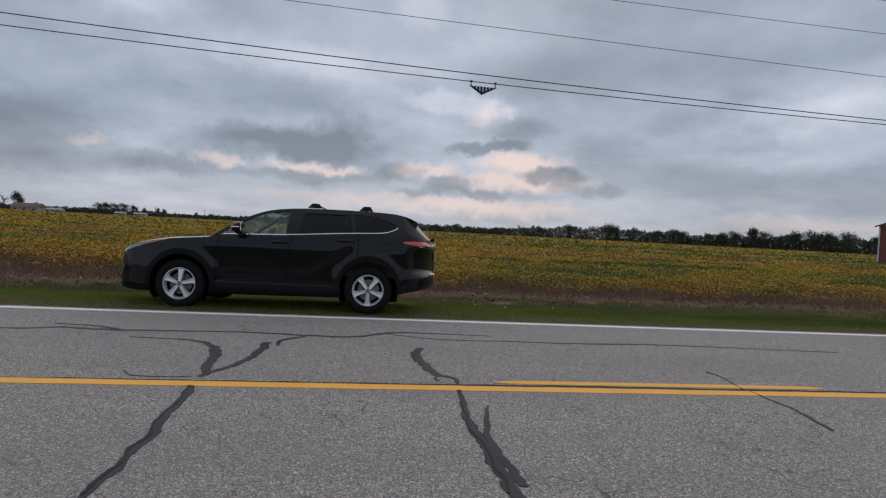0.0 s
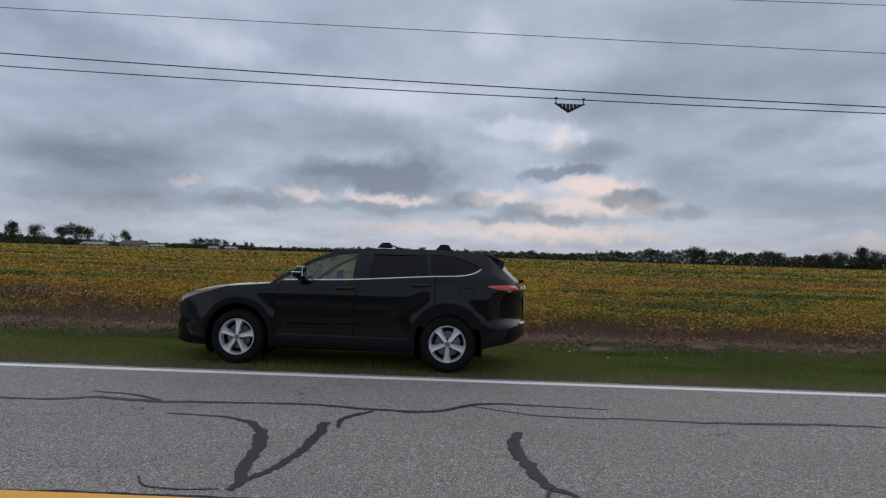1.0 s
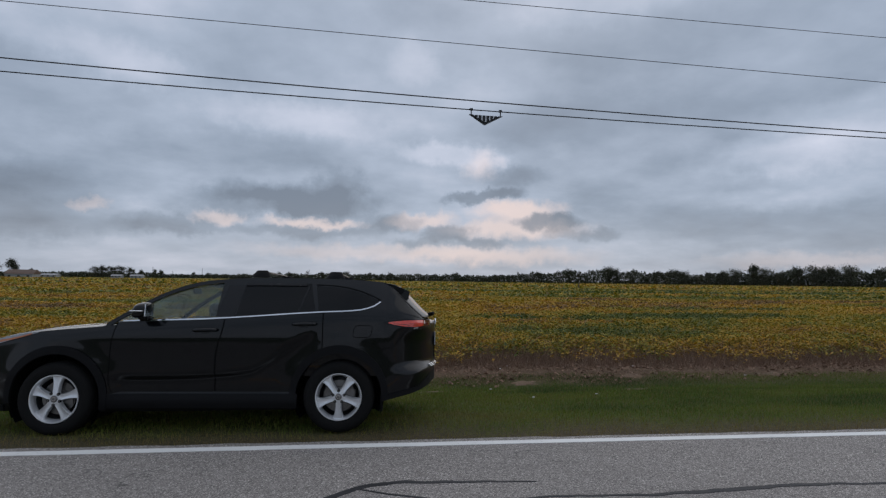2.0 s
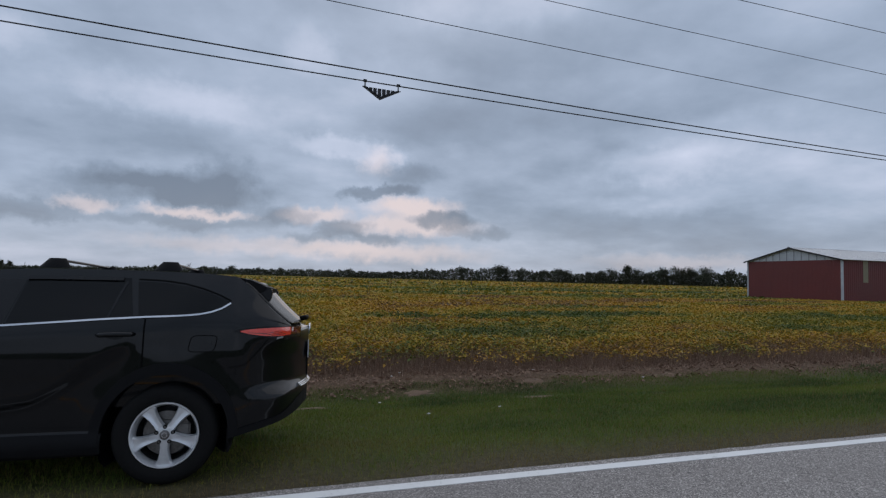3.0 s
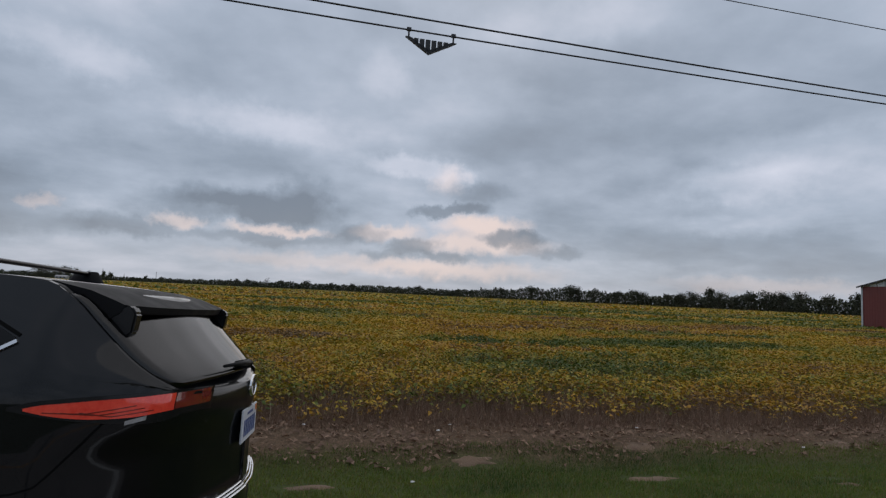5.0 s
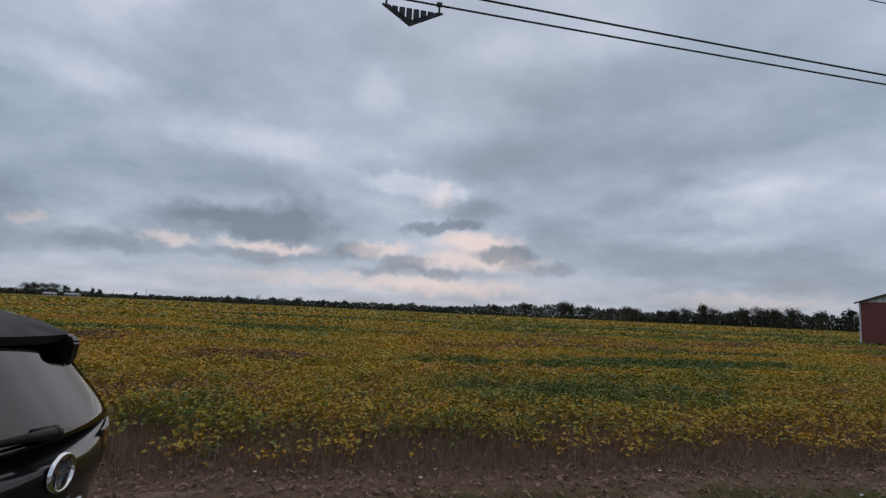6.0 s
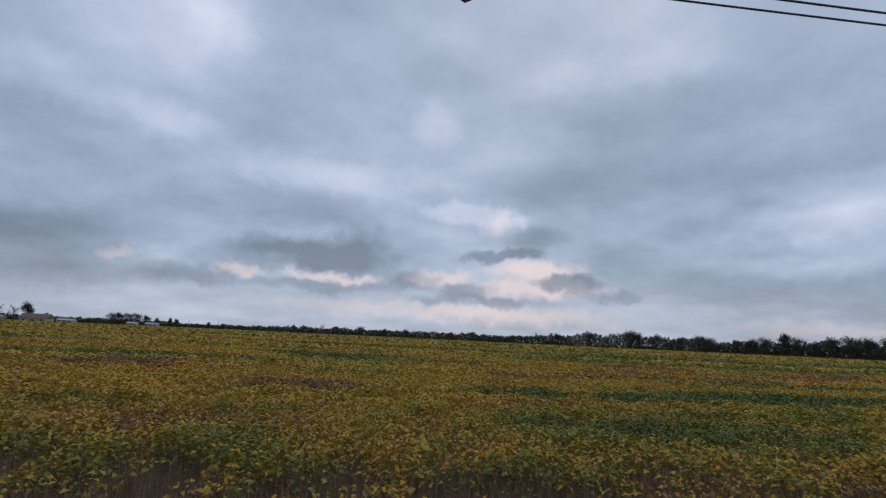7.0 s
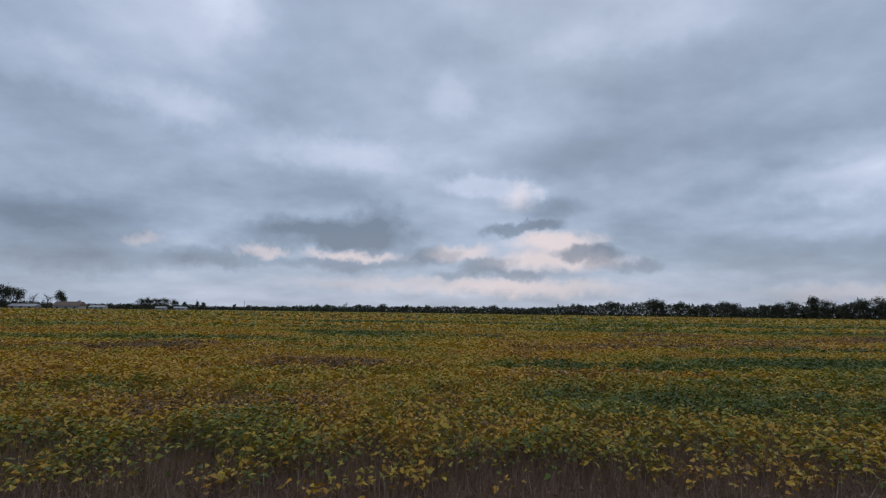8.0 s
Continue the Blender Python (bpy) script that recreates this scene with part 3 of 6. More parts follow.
# ---- verge grass, dry margin, soybean field ----
def ripeness(s, n, rng):
    """0 dry brown, 0.4 golden, 0.6 yellow-green, 1 deep green; long patches over the field."""
    v = 0.44 + 1.1 * (fbm(s * 0.05 + 40, n * 0.16 + 7, 21) - 0.5) + 1.0 * (fbm(s * 0.16 + 3, n * 0.55, 27) - 0.5) + 0.5 * (fbm(s * 0.6, n * 0.7, 33) - 0.5)
    for s0, n0, ws, wn, k in ((8.5, 12.4, 4.5, 1.4, 0.34), (6.5, 18.2, 3.8, 1.1, 0.55), (9.5, 15.4, 5.0, 1.0, 0.32), (-4.5, 13, 4.5, 3.0, -0.12), (0.5, 18.6, 3.2, 0.8, -0.45), (-1.5, 16.0, 2.0, 0.6, -0.22), (-12, 30, 11, 1.6, 0.42),
                             (20, 25, 8, 1.3, 0.55), (15, 20, 6, 1.6, 0.36), (3, 11.5, 2.0, 0.8, -0.14), (-18, 21, 9, 3, -0.12), (35, 46, 22, 4, 0.34), (40, 75, 45, 12, 0.28), (-2.5, 14.3, 1.6, 0.5, 0.24), (4, 36, 12, 2.4, -0.10), (-30, 45, 20, 3, -0.10), (0, 24, 6, 1.2, 0.16), (-14, 17, 4, 0.7, -0.2)):
        v = v + k * np.exp(-((s - s0) / ws) ** 2 - ((n - n0) / wn) ** 2)
    return v + 0.12 * np.clip((n - 22) / 20, 0, 1)


def scatter(rng, s0, s1, n0, n1, density):
    k = int((s1 - s0) * (n1 - n0) * density)
    return s0 + (s1 - s0) * rng.rand(k), n0 + (n1 - n0) * rng.rand(k)


def build_crop():
    rng = np.random.RandomState(5)
    quads, ripes = [], []
    for s0, s1, n0, n1, density, size, tall in ((-14, 22, 9.35, 15, 800, 0.074, 0.50), (-22, 32, 15, 24, 430, 0.098, 0.52), (-50, 66, 24, 45, 125, 0.15, 0.52), (-130, 170, 45, 110, 11, 0.40, 0.48), (-420, 480, 110, 330, 0.6, 1.2, 0.42)):
        s, n = scatter(rng, s0, s1, n0, n1, density)
        edge = n0 < 10
        if edge:
            lo = 9.7 + 0.9 * (fbm(s * 0.9, n * 0 + 2, 8) - 0.5)
            keep = rng.rand(len(s)) < np.clip((n - lo) / 1.1 + 0.22, 0, 1) * np.clip(fbm(s * 1.7, n * 1.7, 61) * 4.0 - 1.15, 0.12, 1)
            s, n = s[keep], n[keep]
        clump = fbm(s * 2.2, n * 2.2, 60)
        top = tall * (0.62 + 0.62 * clump) * (np.clip((n - 9.0) / 1.8, 0.55, 1) if edge else 1)
        h = top * (1 - 0.75 * rng.rand(len(s)) ** 1.6)
        z = np.where(n < 12, ground_height(s, n), FIELD_Z) + h
        base = ripeness(s, n, rng) - ((0.05 + 0.13 * np.clip((13.5 - n) / 2, 0, 1)) if edge else 0)
        far = n0 >= 45
        jitter, tuft = (0.10, 0.10) if far else (0.16, 0.28) if n0 > 20 else (0.24, 0.42) if n0 > 14 else (0.42, 0.65)
        r = np.clip(base + jitter * (rng.rand(len(s)) - 0.5) + tuft * (clump - 0.5), 0.02, 1)
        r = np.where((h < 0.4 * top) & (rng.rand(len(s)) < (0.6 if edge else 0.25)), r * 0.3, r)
        L = size * (0.6 + 0.8 * rng.rand(len(s)))
        quads.append(leaf_quads(rng, to_world(s, n, z), L, L * (0.5 + 0.25 * rng.rand(len(s))), 0.13 if far else 0.32 if n0 > 20 else 0.5))
        ripes.append(r)
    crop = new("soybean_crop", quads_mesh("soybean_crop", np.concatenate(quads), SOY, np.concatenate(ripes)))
    tagged(crop, "ripening soybean field with yellow, golden and green leaves", "crop", kind="stuff")
    # stems and pods under the leaves
    s, n = scatter(rng, -12, 18, 9.9, 17, 150)
    z = np.where(n < 12, ground_height(s, n), FIELD_Z) - 0.02
    stems = quads_mesh("soybean_stems", blade_quads(rng, to_world(s, n, z), 0.24 + 0.26 * rng.rand(len(s)), np.full(len(s), 0.008), 0.5), STRAW, rng.rand(len(s)) * 0.7)
    tagged(new("soybean_stems", stems), "thin brown soybean stems standing among the leaves", "crop", kind="stuff")


def build_verge():
    rng = np.random.RandomState(11)
    quads, ripes = [], []
    for s0, s1, n0, n1, density, h0, w in ((-7, 12, 3.75, 8.6, 4200, 0.046, 0.0055), (-30, -7, 3.75, 8.6, 500, 0.075, 0.013), (12, 40, 3.75, 8.6, 500, 0.075, 0.013), (-90, -30, 3.75, 8.6, 60, 0.12, 0.04), (40, 110, 3.75, 8.6, 60, 0.12, 0.04)):
        s, n = scatter(rng, s0, s1, n0, n1, density)
        wig = 1.1 * (fbm(s * 0.9, n * 0.9, 71) - 0.5)
        patch = fbm(s * 0.55, n * 1.1, 72)
        bare = np.zeros(len(s))
        for bs, bn, r in ((5.65, 8.45, 0.30), (3.35, 8.15, 0.34), (5.2, 7.45, 0.32), (1.55, 7.3, 0.30), (7.3, 7.3, 0.2), (4.2, 8.2, 0.15)):
            bare = np.maximum(bare, np.exp(-(((s - bs) / (r * 1.3)) ** 2 + ((n - bn) / (r * 0.55)) ** 2) ** 2))
        dens = np.clip((n - 3.8 + wig * 0.6) / 1.0, 0.25, 1) * np.clip((8.7 + wig - n) / 0.4, 0, 1) * (1 - bare)
        keep = rng.rand(len(s)) < dens
        s, n, wig, patch = s[keep], n[keep], wig[keep], patch[keep]
        mown = fbm(s * 0.12, n * 1.9, 74)
        ripe = np.clip(0.02 + (n - 3.8 + wig * 0.9) * 0.85, 0.02, 0.60) + 0.9 * (patch - 0.47) + 0.9 * (mown - 0.5) + 0.30 * (rng.rand(len(s)) - 0.5) + 0.28 * np.clip((n - 6.6) / 0.6, 0, 1)
        ripe = np.where(rng.rand(len(s)) < 0.16, 0.1, ripe)
        h = h0 * (0.5 + 0.9 * rng.rand(len(s))) * (0.7 + 0.6 * patch)
        under = (s > -3.4) & (s < 1.3) & (n > 4.2) & (n < 6.1)
        h = np.where(under, np.minimum(h, 0.10), h)
        quads.append(blade_quads(rng, to_world(s, n, ground_height(s, n) - 0.008), h, w * (0.7 + 0.6 * rng.rand(len(s))), 0.92))
        ripes.append(np.clip(ripe, 0, 1))
    grass = new("verge_grass", quads_mesh("verge_grass", np.concatenate(quads), GRASS, np.concatenate(ripes)))
    tagged(grass, "short mown green grass with dry blades beside the road", "grass", kind="stuff")
    quads, ripes = [], []
    for s0, s1, n0, n1, density, h0, w in ((-9, 15, 8.3, 11.6, 1300, 0.20, 0.006), (-40, -9, 8.3, 11.2, 180, 0.25, 0.016), (15, 50, 8.3, 11.2, 180, 0.25, 0.016), (-120, -40, 8.3, 11.2, 30, 0.28, 0.05), (50, 130, 8.3, 11.2, 30, 0.28, 0.05)):
        s, n = scatter(rng, s0, s1, n0, n1, density)
        wig = 0.8 * (fbm(s * 0.9, n * 0.5, 81) - 0.5)
        keep = rng.rand(len(s)) < np.clip((n - 8.55 + wig) / 0.9, 0.0, 1) * np.clip((11.8 - n) / 1.4, 0, 1)
        s, n, wig = s[keep], n[keep], wig[keep]
        rise = np.clip((n - 8.7 + wig) / 0.8, 0.15, 1) * np.clip(1.3 - (n - 9.6) * 0.4, 0.45, 1)
        h = h0 * rise * (0.4 + 1.2 * rng.rand(len(s)))
        quads.append(blade_quads(rng, to_world(s, n, ground_height(s, n) - 0.01), h, w * (0.6 + 0.8 * rng.rand(len(s))), 0.8))
        ripes.append(np.where(rng.rand(len(s)) < 0.06, 0.95, 0.55 * rng.rand(len(s))))
    # fallen leaves, broken stalks and clods lying on the bare strip
    s, n = scatter(rng, -11, 17, 7.9, 10.6, 240)
    keep = rng.rand(len(s)) < np.clip((n - 8.0 + 1.2 * (fbm(s * 0.8, n, 83) - 0.5)) / 0.6, 0, 1) * np.clip((10.8 - n) / 0.8, 0, 1)
    s, n = s[keep], n[keep]
    L = 0.03 + 0.10 * rng.rand(len(s)) ** 2
    quads.append(leaf_quads(rng, to_world(s, n, ground_height(s, n) + 0.012 + 0.02 * rng.rand(len(s))), L, L * (0.12 + 0.5 * rng.rand(len(s))), 0.2))
    ripes.append(0.6 * rng.rand(len(s)) ** 1.5)
    dry = new("dry_margin", quads_mesh("dry_margin", np.concatenate(quads), STRAW, np.concatenate(ripes)))
    tagged(dry, "dead brown stubble and straw along the field edge", "dry grass", kind="stuff")


build_crop()
build_verge()


def build_patches():
    """Bare clay scrapes in the grass and a few pale scraps of litter."""
    clay = grainy("bare_clay", (0.11, 0.07, 0.045), (0.21, 0.13, 0.08), 6.0, rough=0.95, bump=0.6, depth=0.02)
    pale = grainy("pale_stone", (0.55, 0.54, 0.52), (0.7, 0.69, 0.67), 12.0, rough=0.8)
    for k, (s, n, r) in enumerate(((5.65, 8.45, 0.34), (3.35, 8.15, 0.38), (5.2, 7.45, 0.36), (1.55, 7.3, 0.34), (7.2, 7.0, 0.22), (0.7, 8.75, 0.35), (-3.5, 8.3, 0.4), (8.6, 8.5, 0.4))):
        bm = bmesh.new()
        rings = []
        for q, lift in ((1.0, -0.012), (0.75, 0.004), (0.4, 0.012), (0.02, 0.014)):
            ring = []
            for j in range(28):
                a = j * math.tau / 28
                rr = 0.62 * r * q * (1 + 0.75 * noise.noise((math.cos(a) * 1.3 + k * 5, math.sin(a) * 1.3, q)))
                ss, nn = s + 1.35 * rr * math.cos(a), n + 0.6 * rr * math.sin(a)
                ring.append(bm.verts.new(along(ss, nn, float(ground_height(np.array([ss]), np.array([nn]))[0]) + lift)))
            rings.append(ring)
        for a, b in zip(rings, rings[1:]):
            for j in range(28):
                bm.faces.new((a[j], a[(j + 1) % 28], b[(j + 1) % 28], b[j]))
        bm.faces.new(rings[-1])
        tagged(part("soil_patch", bm, clay, None, smooth=True), "bare reddish clay patch in the grass", "soil", kind="structure")
    rng = random.Random(4)
    for s, n in ((3.9, 6.1), (2.9, 6.0), (2.55, 7.3), (7.9, 8.3), (5.9, 9.0), (1.4, 9.2), (3.3, 9.25), (3.1, 9.0), (-4.4, 7.9)):
        bm = bmesh.new()
        bmesh.ops.create_icosphere(bm, subdivisions=1, radius=0.018)
        for v in bm.verts:
            v.co = Vector((v.co.x * 1.3, v.co.y, v.co.z * 0.5)) * (0.7 + 0.6 * rng.random())
        st = part("pale_stone", bm, pale)
        st.location = along(s, n, float(ground_height(np.array([s]), np.array([n]))[0]) + 0.05)
        tagged(st, "small pale scrap lying in the grass", "stone", "scraps in the verge")


build_patches()

# ---- the parked car ----
def glass(name, tint, gloss=1.0, least=0.045):
    ma = bpy.data.materials.new(name)
    ma.use_nodes = True
    nt = ma.node_tree
    nt.nodes.remove(nt.nodes["Principled BSDF"])
    tr, gl, lw, ms = (nt.nodes.new(k) for k in ("ShaderNodeBsdfTransparent", "ShaderNodeBsdfGlossy", "ShaderNodeLayerWeight", "ShaderNodeMixShader"))
    tr.inputs[0].default_value = (*tint, 1)
    gl.inputs["Roughness"].default_value = 0.02
    gl.inputs[0].default_value = (gloss, gloss, gloss, 1)
    fac = math_node(nt, "ADD", least, math_node(nt, "MULTIPLY", math_node(nt, "POWER", lw.outputs["Facing"], 4.0), 0.75))
    nt.links.new(fac, ms.inputs[0]), nt.links.new(tr.outputs[0], ms.inputs[1]), nt.links.new(gl.outputs[0], ms.inputs[2])
    nt.links.new(ms.outputs[0], nt.nodes["Material Output"].inputs["Surface"])
    return ma


def make_car_paint():
    ma, nt, b = material("black_car_paint", 0.35, coat=0.62, spec=0.06)
    p = nt.nodes.new("ShaderNodeTexCoord").outputs["Object"]
    dust = noise_node(nt, p, 3.0, 6, 0.65)
    fine = noise_node(nt, p, 240, 2)
    col = mix_node(nt, ramp_node(nt, dust, ((0.4, (0, 0, 0)), (0.75, (0.35, 0.35, 0.35)))), (0.0022, 0.0027, 0.0036), (0.006, 0.0065, 0.0075))
    col = mix_node(nt, math_node(nt, "MULTIPLY", fine, 0.12), col, (0.016, 0.018, 0.021))
    nt.links.new(col, b.inputs["Base Color"])
    nt.links.new(ramp_node(nt, dust, ((0.35, (0.02, 0.02, 0.02)), (0.75, (0.10, 0.10, 0.10)))), b.inputs["Coat Roughness"])
    return ma


CAR_PAINT = make_car_paint()
GAP = grainy("panel_gap", (0.002, 0.002, 0.002), (0.004, 0.004, 0.004), 5.0, rough=0.9, bump=0, spec=0.1)
TRIM = grainy("black_textured_plastic", (0.005, 0.005, 0.0056), (0.010, 0.010, 0.011), 6.0, rough=0.6, bump=0.3, depth=0.0006, fine=60, spec=0.12)
DARK_TRIM = grainy("gloss_black_trim", (0.004, 0.004, 0.005), (0.008, 0.008, 0.009), 6.0, rough=0.25, bump=0, spec=0.3)
LINER = grainy("wheel_well_liner", (0.004, 0.004, 0.004), (0.009, 0.009, 0.008), 6.0, rough=0.95, bump=0.3, spec=0.1)
CHROME = grainy("chrome", (0.62, 0.63, 0.65), (0.75, 0.76, 0.78), 2.0, rough=0.12, metal=1.0, bump=0)
ALLOY = grainy("silver_alloy", (0.66, 0.67, 0.68), (0.80, 0.81, 0.82), 7.0, rough=0.32, metal=0.62, bump=0.05, fine=5)
# darkened copy of the alloy: the shade inside the wheel is in its colour
ALLOY_SHADED = grainy("shaded_barrel_alloy", (0.02, 0.02, 0.021), (0.05, 0.05, 0.051), 7.0, rough=0.6, metal=0.5)
STEEL = grainy("brake_steel", (0.10, 0.095, 0.09), (0.22, 0.21, 0.20), 9.0, rough=0.4, metal=0.8)
RUBBER = grainy("tyre_rubber", (0.007, 0.007, 0.007), (0.014, 0.0135, 0.013), 7.0, rough=0.9, bump=0.3, depth=0.002, spec=0.15)
PRIVACY = glass("privacy_glass", (0.035, 0.038, 0.042), 0.5)
REAR_GLASS = glass("tinted_rear_glass", (0.05, 0.055, 0.06), 0.62, 0.06)
CLEAR = glass("clear_glass", (0.78, 0.86, 0.83))
LAMP_RED = grainy("red_lamp_lens", (0.72, 0.03, 0.02), (0.90, 0.085, 0.05), 9.0, rough=0.16, coat=1.0, bump=0)
LAMP_DARK = grainy("smoked_red_lens", (0.12, 0.010, 0.008), (0.18, 0.018, 0.014), 9.0, rough=0.12, coat=1.0, bump=0)
LAMP_CLEAR = grainy("clear_lamp_lens", (0.16, 0.16, 0.165), (0.36, 0.36, 0.36), 16.0, rough=0.12, coat=1.0, bump=0.1)
AMBER = grainy("amber_lens", (0.34, 0.085, 0.02), (0.46, 0.13, 0.03), 12.0, rough=0.2, coat=1.0, bump=0)
SMOKE_LENS = grainy("headlight_lens", (0.12, 0.13, 0.14), (0.32, 0.33, 0.34), 14.0, rough=0.1, coat=1.0, bump=0)
GREY_TRIM = grainy("grey_bumper_trim", (0.07, 0.072, 0.076), (0.12, 0.123, 0.128), 6.0, rough=0.45, bump=0)
SEAT = grainy("grey_seat_fabric", (0.26, 0.26, 0.25), (0.36, 0.36, 0.345), 5.0, rough=0.9)
CABIN = grainy("dark_cabin_trim", (0.014, 0.014, 0.015), (0.028, 0.028, 0.029), 4.0, rough=0.7)
CABIN_LIGHT = grainy("grey_headliner", (0.05, 0.05, 0.048), (0.08, 0.08, 0.077), 4.0, rough=0.9)
PLATE_WHITE = grainy("plate_white", (0.50, 0.52, 0.56), (0.60, 0.62, 0.66), 9.0, rough=0.4)
PLATE_BLUE = grainy("plate_blue", (0.02, 0.05, 0.18), (0.03, 0.07, 0.22), 9.0, rough=0.4)
PLATE_ORANGE = grainy("plate_orange", (0.55, 0.14, 0.02), (0.62, 0.18, 0.03), 9.0, rough=0.4)

CAR_Y = 4.985
HALF_X = (-3.92, -3.88, -3.8, -3.65, -3.4, -3.1, -2.85, -2.2, -1.0, -0.3, 0.1, 0.45, 0.62, 0.72, 0.80, 0.87, 0.925, 0.97, 1.005, 1.028, 1.04)
HALF_Y = (0.30, 0.55, 0.72, 0.83, 0.905, 0.945, 0.958, 0.950, 0.950, 0.958, 0.965, 0.955, 0.922, 0.868, 0.795, 0.69, 0.565, 0.43, 0.29, 0.16, 0.08)
SHOULDER_X = (-3.92, -3.86, -3.78, -3.68, -3.5, -3.3, -3.0, -2.46, -2.2, -1.4, -0.2, 0.1, 0.5, 0.73, 0.89, 1.012)
SHOULDER_Z = (0.50, 0.68, 0.795, 0.862, 0.925, 0.968, 1.012, 1.062, 1.088, 1.14, 1.215, 1.235, 1.235, 1.205, 1.15, 1.10)
SILL_X = (-3.92, -3.8, -3.5, -3.2, -2.3, -0.5, 0.42, 0.6, 0.90, 1.012)
SILL_Z = (0.30, 0.235, 0.20, 0.205, 0.20, 0.22, 0.30, 0.34, 0.40, 0.44)
RAIL_X = (-2.40, -2.24, -2.08, -1.9, -1.72, -1.48, -1.2, -0.92, -0.5, -0.12, 0.2, 0.41, 0.53, 0.60, 0.72, 0.865, 0.915)
RAIL_Z = (1.095, 1.210, 1.315, 1.420, 1.498, 1.556, 1.584, 1.596, 1.596, 1.590, 1.580, 1.562, 1.495, 1.430, 1.305, 1.175, 1.135)
CREASE_X = (-2.4, -1.6, -0.95, -0.7, -0.47, -0.25, 0.3)
CREASE_Z = (0.575, 0.585, 0.635, 0.76, 0.94, 1.03, 1.05)


def curve_at(x, xs, zs):
    """Smooth value of a profile given by a few stations."""
    x = min(max(x, xs[0]), xs[-1])
    i = max(0, min(len(xs) - 2, int(np.searchsorted(xs, x)) - 1))
    h = xs[i + 1] - xs[i]
    t = (x - xs[i]) / h
    slope = lambda k: 0.0 if len(xs) < 3 else ((zs[k + 1] - zs[k]) / (xs[k + 1] - xs[k]) if k == 0 else (zs[k] - zs[k - 1]) / (xs[k] - xs[k - 1]) if k == len(xs) - 1 else
                                               _soft((zs[k] - zs[k - 1]) / (xs[k] - xs[k - 1]), (zs[k + 1] - zs[k]) / (xs[k + 1] - xs[k])))
    m0, m1 = slope(i) * h, slope(i + 1) * h
    return (2 * t ** 3 - 3 * t * t + 1) * zs[i] + (t ** 3 - 2 * t * t + t) * m0 + (3 * t * t - 2 * t ** 3) * zs[i + 1] + (t ** 3 - t * t) * m1


def _soft(a, b):
    return 0.0 if a * b <= 0 else 2 * a * b / (a + b)


def step_up(x, lo, hi):
    t = min(1, max(0, (x - lo) / (hi - lo)))
    return t * t * (3 - 2 * t)


def shoulder(x):
    return curve_at(x, SHOULDER_X, SHOULDER_Z)


def half_width(x, z):
    """Half width of the car's skin at station x and height z."""
    w, zs = curve_at(x, HALF_X, HALF_Y), shoulder(x)
    if z > zs:
        d = z - zs
        return w * 0.972 - 0.46 * d - 0.36 * d * d - 0.05 * step_up(x, 0.45, 0.85) * step_up(d, 0.0, 0.15)
    inset = float(np.interp(z, (0.1, 0.22, 0.32, 0.42, 0.75, 0.95, zs - 0.05, zs) if zs > 1.02 else (0.1, 0.2, 0.3, 0.4, 0.5, 0.55, max(0.56, zs - 0.05), max(0.57, zs)),
                             (0.10, 0.045, 0.022, 0.016, 0.010, 0.0, 0.008, 0.028)))
    mid = step_up(x, -2.45, -2.1) * (1 - step_up(x, -0.42, -0.22))
    zc = curve_at(x, CREASE_X, CREASE_Z)
    inset += 0.034 * mid * step_up(zc - z, 0.0, 0.07) * step_up(z, 0.30, 0.40)
    back = step_up(x, 0.52, 0.86)
    inset += back * 0.10 * step_up(z, 0.60, 0.69) * (1 - step_up(z, 0.90, 1.06))
    inset -= back * 0.015 * step_up(z, 0.42, 0.52) * (1 - step_up(z, 0.58, 0.68))
    for wx in (0.0, -2.85):
        r = math.hypot(x - wx, z - 0.35)
        inset -= 0.012 * (1 - step_up(r, 0.44, 0.66))
    return max(0.05, w - inset)


def skin(x, z, off=0.0, side=-1):
    return Vector((x, side * (half_width(x, z) + off), z))


def patch(name, f, nu, nv, off, thick, ma, parent, side=-1, label="", smooth=True):
    """A closed panel that lies on the car's skin; f(u, v) gives its station and height."""
    bm = bmesh.new()
    g = [[[bm.verts.new(skin(*f(i / nu, j / nv), o, side)) for j in range(nv + 1)] for i in range(nu + 1)] for o in (off, off - thick)]
    for i in range(nu):
        for j in range(nv):
            bm.faces.new((g[0][i][j], g[0][i + 1][j], g[0][i + 1][j + 1], g[0][i][j + 1]))
            bm.faces.new((g[1][i][j], g[1][i][j + 1], g[1][i + 1][j + 1], g[1][i + 1][j]))
    rim = [(i, 0) for i in range(nu)] + [(nu, j) for j in range(nv)] + [(i, nv) for i in range(nu, 0, -1)] + [(0, j) for j in range(nv, 0, -1)]
    for (a, b), (c, d) in zip(rim, rim[1:] + rim[:1]):
        bm.faces.new((g[0][a][b], g[1][a][b], g[1][c][d], g[0][c][d]))
    bmesh.ops.remove_doubles(bm, verts=bm.verts, dist=0.0002)
    ob = part(name, bm, ma, parent, label)
    if smooth:
        ob.data.polygons.foreach_set("use_smooth", [True] * len(ob.data.polygons))
        ob.data.set_sharp_from_angle(angle=radians(40))
    return ob


